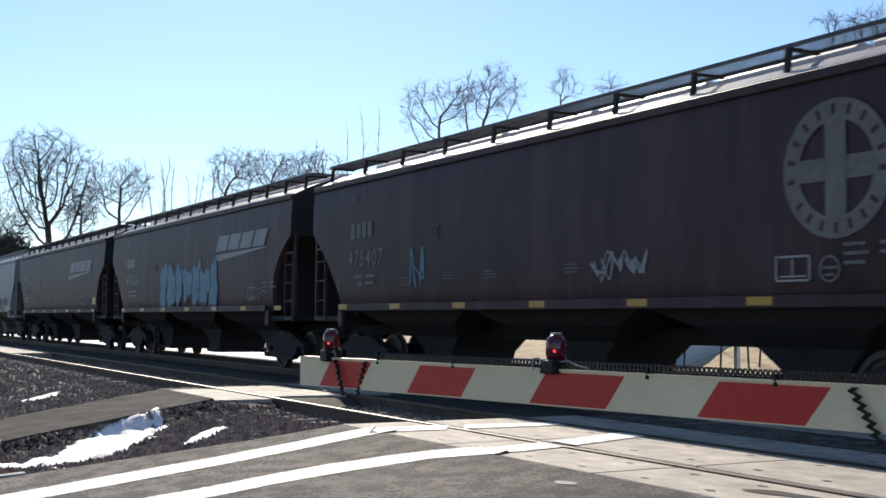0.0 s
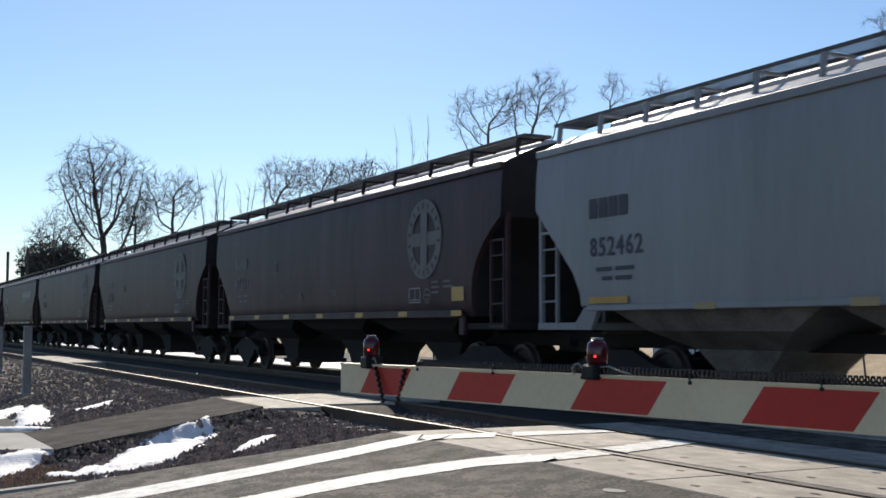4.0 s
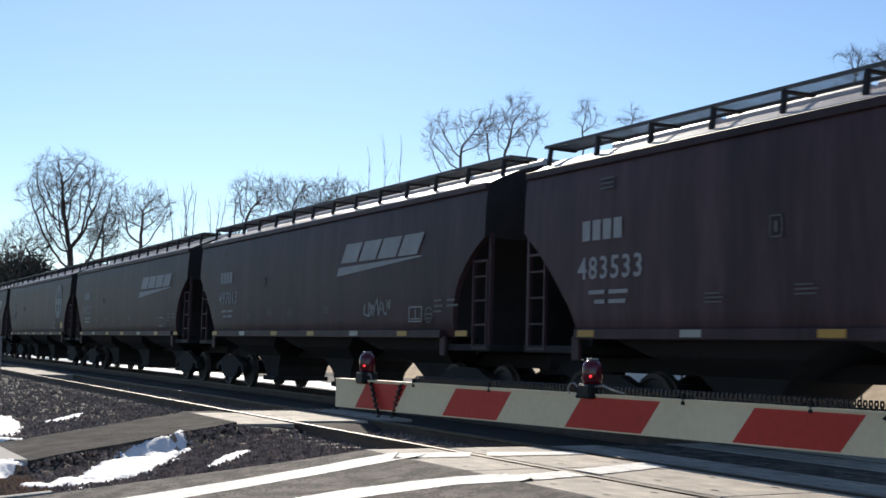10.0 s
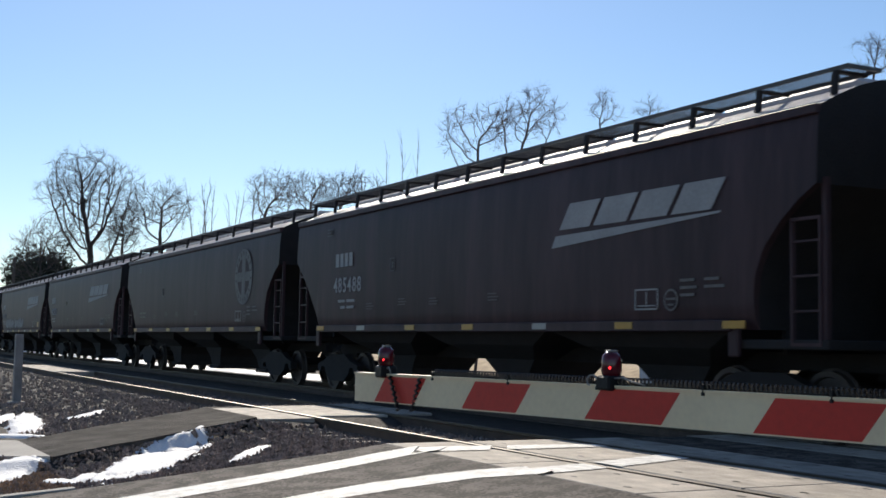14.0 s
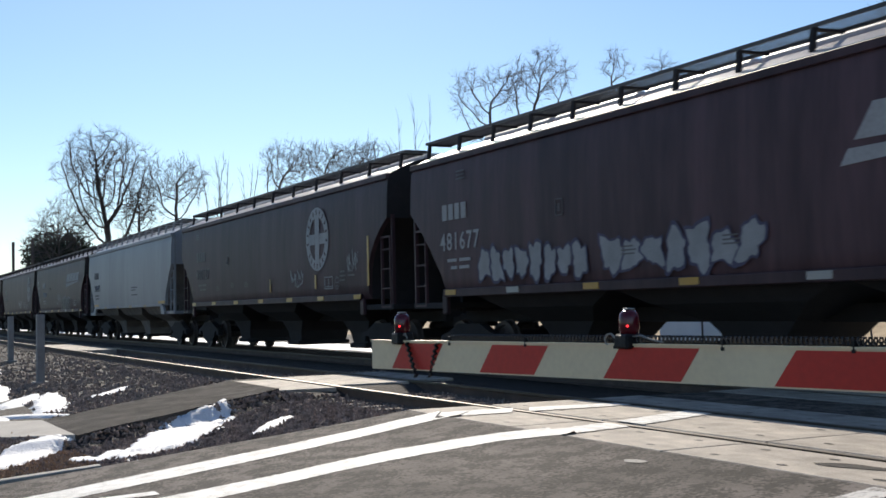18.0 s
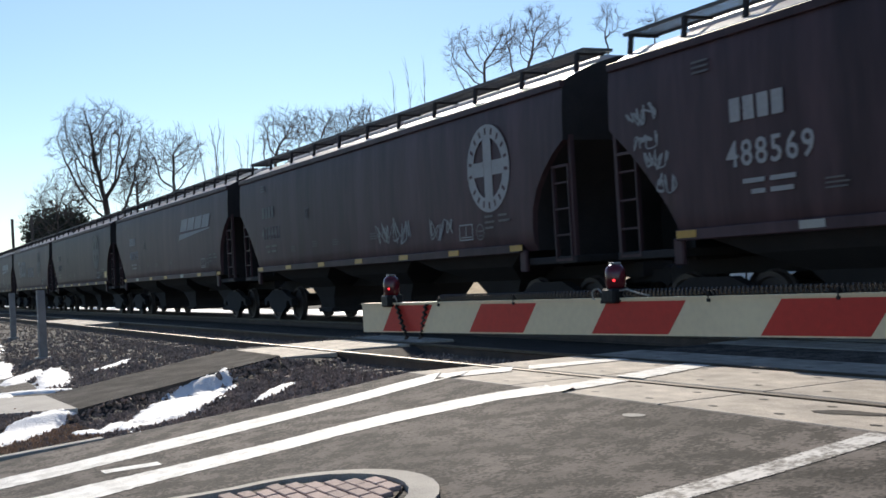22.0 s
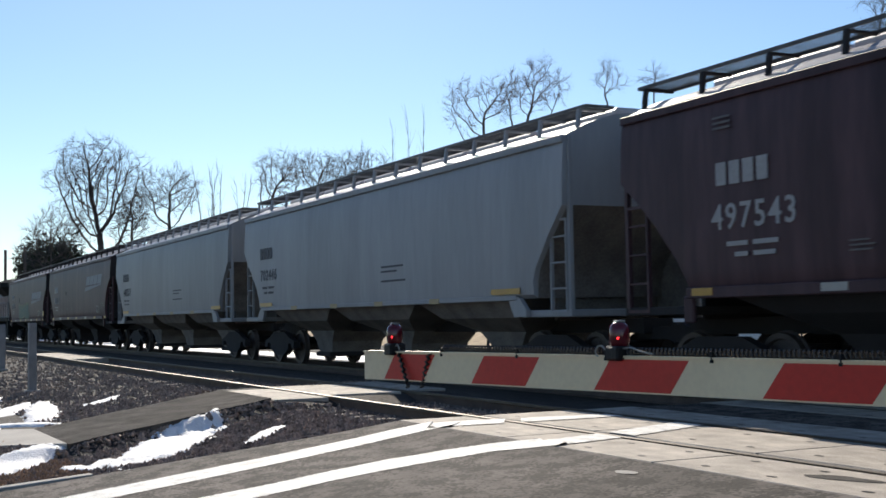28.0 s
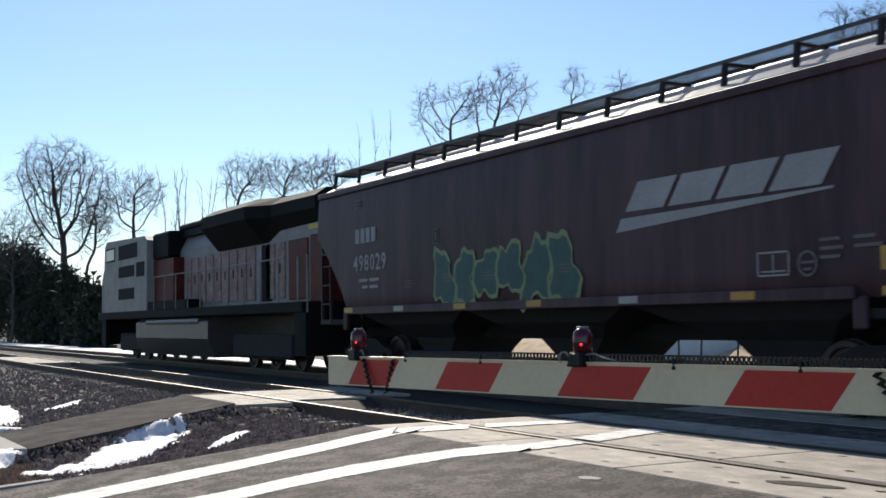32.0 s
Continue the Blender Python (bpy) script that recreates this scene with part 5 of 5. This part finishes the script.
# the signal on the far side, seen between the cars
sig = thing("crossing_signal", "crossing signal with round red lamps across the tracks", "crossing signal")
part("mast", rod((-18.4, 17.0, -0.6), (-18.4, 17.0, 4.4), 0.065, 10), M["steel"], sig)
part("crossarm", rod((-18.95, 17.0, 2.55), (-17.4, 17.0, 2.55), 0.03), M["black"], sig)
for x in (-18.9, -17.95):
    h = part("signal_head", rod((x, 17.0, 2.55), (x, 16.86, 2.55), 0.15, 14), M["black"], sig, "black round signal head")
    part("backplate", rod((x, 16.99, 2.55), (x, 16.97, 2.55), 0.3, 18), M["black"], h)
    part("lens", rod((x, 16.86, 2.55), (x, 16.84, 2.55), 0.1, 14), M["redglow"], h, "glowing red lens")

# posts beside the track
for x, y, top in ((-42.0, 4.76, 1.2), (-29.5, 4.02, 1.22)):
    ps = thing("post", "short weathered grey post beside the track", "post", group="trackside posts")
    bm = box(x - 0.1, x + 0.1, y - 0.09, y + 0.09, land_z(x, y) - 0.2, top, 0.012)
    part("shaft", bm, M["post"], ps)
    part("footing", box(x - 0.2, x + 0.2, y - 0.18, y + 0.18, land_z(x, y) - 0.2, land_z(x, y) + 0.05, 0.02), M["kerb"], ps)
for x, y, h in [(-118.0, 13.5, 9.4), (-113.0, 14.6, 9.4)]:
    pl = thing("utility_pole", "thin bare pole far beyond the train", "utility pole", group="far poles")
    part("shaft", rod((x, y, -1.5), (x, y, -1.2 + h), 0.13, 8), M["bark"], pl)


# ---- buildings beyond ----
def house(label, x0, x1, y0, y1, z0, zt, wall, rise):
    hs = thing("house", label, "house")
    part("wall", box(x0, x1, y0, y1, z0, zt), wall, hs)
    part("roof", prism([(x0 - 0.3, zt), (x1 + 0.3, zt), ((x0 + x1) / 2, zt + rise)], y0 - 0.3, y1 + 0.3), M["shingle"], hs)
    n = max(2, int((x1 - x0) / 2.4))
    for k in range(n):
        x = x0 + (x1 - x0) * (k + 0.5) / n
        w = part("window", box(x - 0.45, x + 0.45, y0 - 0.03, y0 + 0.02, z0 + 1.9, z0 + 2.9), M["wallwhite"], hs)
        part("pane", box(x - 0.38, x + 0.38, y0 - 0.036, y0 - 0.02, z0 + 1.97, z0 + 2.83), M["glass"], w)
    return hs


house("low white-sided building beyond the tracks", -54.0, -48.7, 40, 48, -1.4, 1.6, M["wallwhite"], 0.9)
bank = thing("grass_bank", "low bank of dry tan grass beyond the tracks", "grass", kind="stuff", data=mesh_of("grass_bank", sheet(
    spaced([(-140, 6), (-48, 1), (-8, 3), (20, 1)]), spaced([(37, 0.8), (47, 3), (75, 1)]),
    lambda x, y: -1.5 + 2.9 * min(1.0, (y - 37) / 10.0) + 0.16 * noise.noise((x * 0.7, y * 0.7, 3)) - 0.4 * max(0.0, min(1.0, (-46 - x) / 4)) * 4), M["drygrass"], True))


# ---- bare trees ----
def tube_mesh(name, a, b, ra, rb, mt):
    """Tapered tubes between the points a and b, thick ones rounder, in one mesh."""
    a, b, ra, rb = (np.asarray(q, float) for q in (a, b, ra, rb))
    d = b - a
    d /= np.maximum(np.linalg.norm(d, axis=1, keepdims=True), 1e-6)
    up = np.where(np.abs(d[:, 2:3]) < 0.9, np.array([[0, 0, 1.0]]), np.array([[1.0, 0, 0]]))
    u = np.cross(d, up)
    u /= np.linalg.norm(u, axis=1, keepdims=True)
    v = np.cross(d, u)
    V, F, o = [], [], 0
    for n, pick in ((7, ra > 0.1), (4, (ra <= 0.1) & (ra > 0.035)), (3, ra <= 0.035)):
        m = int(pick.sum())
        if not m:
            continue
        t = 2 * np.pi * np.arange(n) / n
        ring = np.cos(t)[None, :, None] * u[pick][:, None] + np.sin(t)[None, :, None] * v[pick][:, None]
        pts = np.concatenate([a[pick][:, None] + ring * ra[pick][:, None, None], b[pick][:, None] + ring * rb[pick][:, None, None]], 1)
        V.append(pts.reshape(-1, 3))
        i = np.arange(n)
        q = np.stack([i, (i + 1) % n, n + (i + 1) % n, n + i], 1)
        F += (q[None] + (o + 2 * n * np.arange(m))[:, None, None]).reshape(-1, 4).tolist()
        o += 2 * n * m
    me = bpy.data.meshes.new(name)
    me.from_pydata(np.concatenate(V).tolist(), [], F)
    me.materials.append(mt)
    return me


def grow(rng, fork, lobes, buds, step):
    """Limbs that reach for buds strewn through the crown's lobes (u, v, z, ru, rv, rz, share); returns points and parents."""
    share = np.array([q[6] for q in lobes], float)
    cloud = []
    for (u, v, z, ru, rv, rz, _), k in zip(lobes, np.maximum(3, buds * share / share.sum()).astype(int)):
        w = rng.normal(size=(k, 3))
        w *= (rng.uniform(size=(k, 1)) ** 0.55) * (0.82 + 0.3 * rng.uniform(size=(k, 1))) / np.linalg.norm(w, axis=1, keepdims=True)
        cloud.append(w * (ru, rv, rz) + (u, v, z))
    cloud = np.concatenate(cloud)
    # gaps in the crown
    shade = np.array([noise.noise((p[0] * 0.8, p[1] * 0.8, p[2] * 0.8 + share.sum())) for p in cloud])
    cloud = cloud[shade > -0.16]
    n0 = max(3, int(fork / (2.5 * step)))
    lean = np.cumsum(rng.normal(0, 0.06, (n0 + 1, 2)), 0)
    pts = [np.array([lean[i, 0], lean[i, 1], fork * i / n0]) for i in range(n0 + 1)]
    par, way = [max(0, i - 1) for i in range(n0 + 1)], [np.array([0, 0, 1.0])] * (n0 + 1)
    near = np.linalg.norm(cloud - pts[-1], axis=1)
    who = np.full(len(cloud), n0)
    kids = np.zeros(40000, int)
    for _ in range(110):
        if not len(cloud):
            break
        fresh = []
        for i in np.unique(who):
            if kids[i] > 4:
                continue
            pull = cloud[who == i] - pts[i]
            pull = (pull / np.maximum(np.linalg.norm(pull, axis=1, keepdims=True), 1e-6)).mean(0)
            d = pull + 0.65 * way[i] + rng.normal(0, 0.17, 3)
            d /= np.linalg.norm(d)
            kids[i] += 1
            pts.append(pts[i] + d * step * rng.uniform(0.75, 1.2))
            par.append(int(i)), way.append(d), fresh.append(len(pts) - 1)
        if not fresh:
            break
        gap = np.linalg.norm(cloud[:, None] - np.array([pts[i] for i in fresh])[None], axis=2)
        k = gap.argmin(1)
        g = gap[np.arange(len(cloud)), k]
        who = np.where(g < near, np.array(fresh)[k], who)
        near = np.minimum(near, g)
        keep = near > step * 1.15
        cloud, near, who = cloud[keep], near[keep], who[keep]
    return np.array(pts), par, np.array(way), n0


def bare_tree(seed, x, y, fork, lobes, buds=420, step=0.5, bole=1.0, label="tall leafless tree against the sky"):
    """A leafless tree: trunk to its fork, limbs and twigs that fill the crown's lobes (across, height, half width, half height, share)."""
    rng = np.random.default_rng(seed)
    z0 = -1.3
    lobes = [(u, rng.normal(0, 0.3), z - z0, ru, ru * 0.8, rz, share) for u, z, ru, rz, share in lobes]
    pts, par, way, n0 = grow(rng, fork - z0, lobes, buds, step)
    n = len(pts)
    tip, twig = 0.00012 * math.hypot(x, y), 0.0031 * math.hypot(x, y)
    flow = np.zeros(n)
    kids = np.zeros(n, int)
    for i in range(n - 1, 0, -1):
        flow[i] = max(flow[i], tip ** 2.25)
        flow[par[i]] += flow[i]
        kids[par[i]] += 1
    rad = np.maximum(flow, tip ** 2.25) ** (1 / 2.25)
    rad = np.where(rad > 2 * tip, rad * bole, rad)
    a, b, ra, rb = [], [], [], []
    for i in range(n0 + 1, n):
        a.append(pts[par[i]]), b.append(pts[i]), ra.append(min(rad[par[i]], rad[i] * 1.5)), rb.append(rad[i])
        for _ in range(5 if kids[i] == 0 else 2 if rad[i] < 4 * tip else 0):
            d = way[i] * 1.1 + rng.normal(0, 0.5, 3) + (0, 0, 0.12)
            p = pts[i]
            for k in range(3):
                q = p + d / np.linalg.norm(d) * twig * rng.uniform(0.5, 1.1)
                a.append(p), b.append(q), ra.append(tip * (0.85 - 0.2 * k)), rb.append(tip * (0.65 - 0.2 * k))
                p, d = q, d + rng.normal(0, 0.2, 3) + (0, 0, 0.1)
    t = thing("tree", label, "tree", group="bare trees", m=pose(x, y, z0, 0, 0, math.degrees(math.atan2(-x, y))))
    lo = range(1, n0 + 1)
    part("trunk", tube_mesh("trunk", [pts[par[i]] for i in lo], [pts[i] for i in lo], [rad[par[i]] for i in lo], [rad[i] for i in lo], M["bark"]), None, t)
    part("crown", tube_mesh("crown", a, b, ra, rb, M["bark"]), None, t, "bare branches and twigs")
    return t


def slender_tree(seed, x, y, stems, top, label="slender young leafless trees with upright stems"):
    """A few thin upright stems with steep side shoots; stems are (offset, lean)."""
    rng = np.random.default_rng(seed)
    tip, z0 = 0.00012 * math.hypot(x, y), -1.3
    t = thing("tree", label, "tree", group="bare trees", m=pose(x, y, z0, 0, 0, math.degrees(math.atan2(-x, y))))
    for off, lean in stems:
        h = (top - z0) * rng.uniform(0.86, 1.0)
        p, d = np.array([off, rng.normal(0, 0.4), 0.0]), np.array([lean, rng.normal(0, 0.05), 1.0])
        a, b, ra, rb = [], [], [], []
        for i in range(16):
            q = p + d / np.linalg.norm(d) * h / 16
            r = tip * (7.5 - 6.2 * i / 16), tip * (7.5 - 6.2 * (i + 1) / 16)
            a.append(p), b.append(q), ra.append(r[0]), rb.append(r[1])
            for _ in range(2 if i > 7 else 0):
                e = d * 1.0 + (rng.normal(0, 0.42), rng.normal(0, 0.42), 0.1)
                m = q
                for k in range(5):
                    w = m + e / np.linalg.norm(e) * h * 0.028 * (1.3 - 0.05 * i)
                    a.append(m), b.append(w), ra.append(tip * (1.5 - 0.22 * k)), rb.append(tip * (1.28 - 0.22 * k))
                    m, e = w, e + rng.normal(0, 0.1, 3) + (0, 0, 0.08)
            p, d = q, d + (rng.normal(0, 0.035), rng.normal(0, 0.035), 0)
        part("stem", tube_mesh("stem", a, b, ra, rb, M["bark"]), None, t)


for row in (
    (41, -145.0, 27.6, 8.0, [(-1.0, 18.6, 4.9, 5.2, 10), (-4.6, 18.4, 2.4, 2.2, 2.4), (2.8, 15.0, 2.8, 3.4, 3.4), (3.0, 19.6, 2.4, 2.4, 2), (-1.5, 13.5, 3.4, 2.6, 2), (-1.7, 11.0, 0.9, 1.8, 0.5), (1.5, 10.6, 0.9, 1.6, 0.4)], 2600, 0.4, 1.55),
    (43, -140.0, 28.9, 7.5, [(1.0, 13.2, 2.2, 3.6, 1)], 600, 0.36, 1.3),
    (44, -125.0, 18.6, 3.5, [(0.1, 9.6, 2.9, 3.6, 3), (-1.8, 8.2, 1.7, 2.6, 1), (1.5, 10.6, 2.4, 3.4, 1)], 1500, 0.36, 1.0),
    (42, -125.0, 30.1, 8.6, [(-1.3, 15.0, 1.8, 2.3, 1), (1.7, 15.3, 2.2, 2.4, 1.4), (0.6, 14.2, 2.9, 1.9, 0.6), (-0.9, 11.6, 0.6, 1.0, 0.2), (1.3, 11.4, 0.6, 1.0, 0.2)], 1300, 0.34, 1.4),
    (16, -108.0, 36.1, 8.6, [(1.1, 15.0, 2.5, 2.2, 1), (-0.6, 14.2, 1.4, 1.6, 0.3), (-0.3, 11.2, 0.6, 1.0, 0.15), (1.6, 11.0, 0.6, 1.0, 0.15)], 900, 0.3, 1.3),
    (17, -108.0, 40.4, 9.6, [(0.6, 15.5, 2.4, 2.1, 1)], 560, 0.3, 1.2),
    (18, -107.0, 43.4, 10.0, [(0.2, 15.4, 2.0, 1.9, 1)], 420, 0.3, 1.2),
    (19, -106.0, 45.2, 10.0, [(0.2, 15.9, 1.9, 1.8, 1)], 420, 0.3, 1.2),
    (22, -73.0, 40.3, 10.2, [(-1.4, 15.9, 1.8, 2.1, 1.4), (0.8, 16.4, 1.6, 1.8, 1), (-0.9, 12.8, 0.5, 1.0, 0.2), (0.6, 12.8, 0.4, 1.0, 0.16)], 460, 0.24, 1.35),
    (23, -74.0, 44.3, 11.0, [(0.9, 17.8, 2.5, 2.1, 1.6), (-1.3, 17.2, 1.3, 1.8, 0.6), (-0.6, 13.8, 0.5, 1.2, 0.16), (1.0, 13.8, 0.5, 1.2, 0.2)], 580, 0.24, 1.35),
    (24, -68.0, 46.9, 13.6, [(0.3, 17.7, 1.1, 1.3, 1)], 140, 0.22, 1.4),
    (25, -64.0, 48.1, 13.6, [(0.1, 16.9, 1.0, 0.9, 1)], 110, 0.22, 1.4),
    (26, -49.0, 52.9, 16.0, [(0.0, 17.9, 1.5, 1.1, 1)], 240, 0.2, 1.4),
    (27, -49.0, 56.4, 16.4, [(0.0, 18.9, 1.7, 1.3, 1)], 300, 0.2, 1.4),
):
    bare_tree(*row)
for row in (
    (13, -115.0, 33.0, [(-1.5, -0.03), (-0.9, 0.03), (-0.6, -0.01), (0.1, 0.0), (0.4, -0.03), (0.6, 0.06), (1.2, 0.1), (1.5, 0.02), (2.0, 0.08), (2.4, 0.12)], 16.8),
    (51, -46.8, 38.0, [(-0.6, -0.04), (0.3, 0.05), (1.4, 0.0)], 9.0),
    (52, -41.5, 38.5, [(-0.8, 0.04), (0.5, -0.05), (0.9, 0.1)], 8.0),
    (53, -36.0, 38.0, [(-0.5, -0.06), (0.7, 0.03)], 9.0),
    (20, -76.0, 35.5, [(-0.1, -0.05), (0.1, 0.02)], 16.2),
    (21, -74.0, 36.5, [(-0.1, -0.06)], 15.3),
):
    slender_tree(*row)


def evergreen(seed, x, y, z, height, width, count=4200):
    """A dark ragged evergreen of many small sprays round a trunk."""
    rnd = np.random.default_rng(seed)
    t = thing("evergreen_tree", "dark ragged evergreen behind the train", "tree", group="evergreens", m=pose(x, y, z))
    part("trunk", rod((0, 0, 0), (0, 0, height * 0.9), 0.2, 6), M["bark"], t)
    V, F = [], []
    lob = rnd.uniform(-1, 1, (14, 3)) * (width * 0.6, width * 0.6, height * 0.36) + (0, 0, height * 0.52)
    for i in range(count):
        c = lob[rnd.integers(14)] + rnd.normal(0, 1, 3) * (width * 0.2, width * 0.2, height * 0.1)
        c[2] = max(c[2], 0.3)
        s = rnd.uniform(0.25, 0.6)
        for k in range(3):
            d, e = rnd.normal(0, 1, 3), rnd.normal(0, 1, 3)
            o = len(V)
            V += [tuple(c), tuple(c + d * s * 0.6), tuple(c + d * s * 0.5 + e * s * 0.35)]
            F.append((o, o + 1, o + 2))
    me = bpy.data.meshes.new("crown")
    me.from_pydata(V, [], F)
    me.materials.append(M["cedar"])
    part("crown", me, None, t, "dark green sprays")


for row in (
    (1, -164.4, 24.0, -1.3, 12.6, 2.2),
    (2, -158.7, 26.0, -1.3, 12.6, 2.4),
    (3, -150.0, 27.0, -1.3, 11.0, 2.2),
    (4, -136.3, 21.2, -1.3, 10.6, 2.4),
    (5, -122.0, 22.0, -1.3, 8.6, 2.4),
    (6, -172.8, 24.0, -1.3, 13.6, 3.2),
    (7, -104.6, 21.0, -1.3, 6.8, 1.6),
    (8, -92.9, 20.0, -1.3, 5.2, 1.5),
):
    evergreen(*row)


def far_brush():
    """Low leafless brush along the far edge of the field."""
    rnd = random.Random(8)
    segs = []
    for i in range(1500):
        x = -60 - 420 * rnd.random() ** 1.3
        y = 58 + rnd.uniform(-8, 14)
        h = rnd.uniform(1.2, 4.0)
        p = Vector((x, y, -1.4))
        q = p + Vector((rnd.uniform(-.5, .5), rnd.uniform(-.5, .5), h))
        segs.append((p, q, 0.05, 0.02, 3))
        for k in range(5):
            m = p.lerp(q, rnd.uniform(0.2, 0.9))
            segs.append((m, m + Vector((rnd.uniform(-.8, .8), rnd.uniform(-.8, .8), rnd.uniform(.3, 1.2))), 0.025, 0.012, 5))
    thing("brush", "leafless brush at the field's far edge", "brush", kind="stuff", data=tube_mesh("brush", [q[0] for q in segs], [q[1] for q in segs], [q[2] for q in segs], [q[3] for q in segs], M["thicket"]))


far_brush()


def motions():
    """The train rolls past at a steady speed; its wheels turn while they are near."""
    for ob, x in TRAIN:
        walk(ob, [(0.0, pose(x, YT, 0)), (16.0, pose(x + 16 * SPEED, YT, 0)), (32.0, pose(x + 32 * SPEED, YT, 0))])
    rate = math.degrees(SPEED / 0.457)
    for w, a in SPIN:
        car = w.parent.parent
        x0 = next(x for ob, x in TRAIN if ob == car) + w.parent.matrix_basis.translation.x
        t0, t1 = max(0.0, (-34 - x0) / SPEED), min(32.0, (-5 - x0) / SPEED)
        rows = [(0.0, 0.0)]
        if t1 > t0:
            n = max(1, round((t1 - t0) * 30))
            rows += [(t0 + (t1 - t0) * i / n, rate * (t1 - t0) * i / n) for i in range(n + 1) if t0 + (t1 - t0) * i / n > 0.02]
        if rows[-1][0] < 31.95:
            rows.append((32.0, rows[-1][1]))
        seen, keep = set(), []
        for t, d in rows:
            if frame(t) not in seen:
                seen.add(frame(t)), keep.append((t, d))
        walk(w, [(t, pose(a, 0, 0.457, 0, d, 0)) for t, d in keep])


motions()
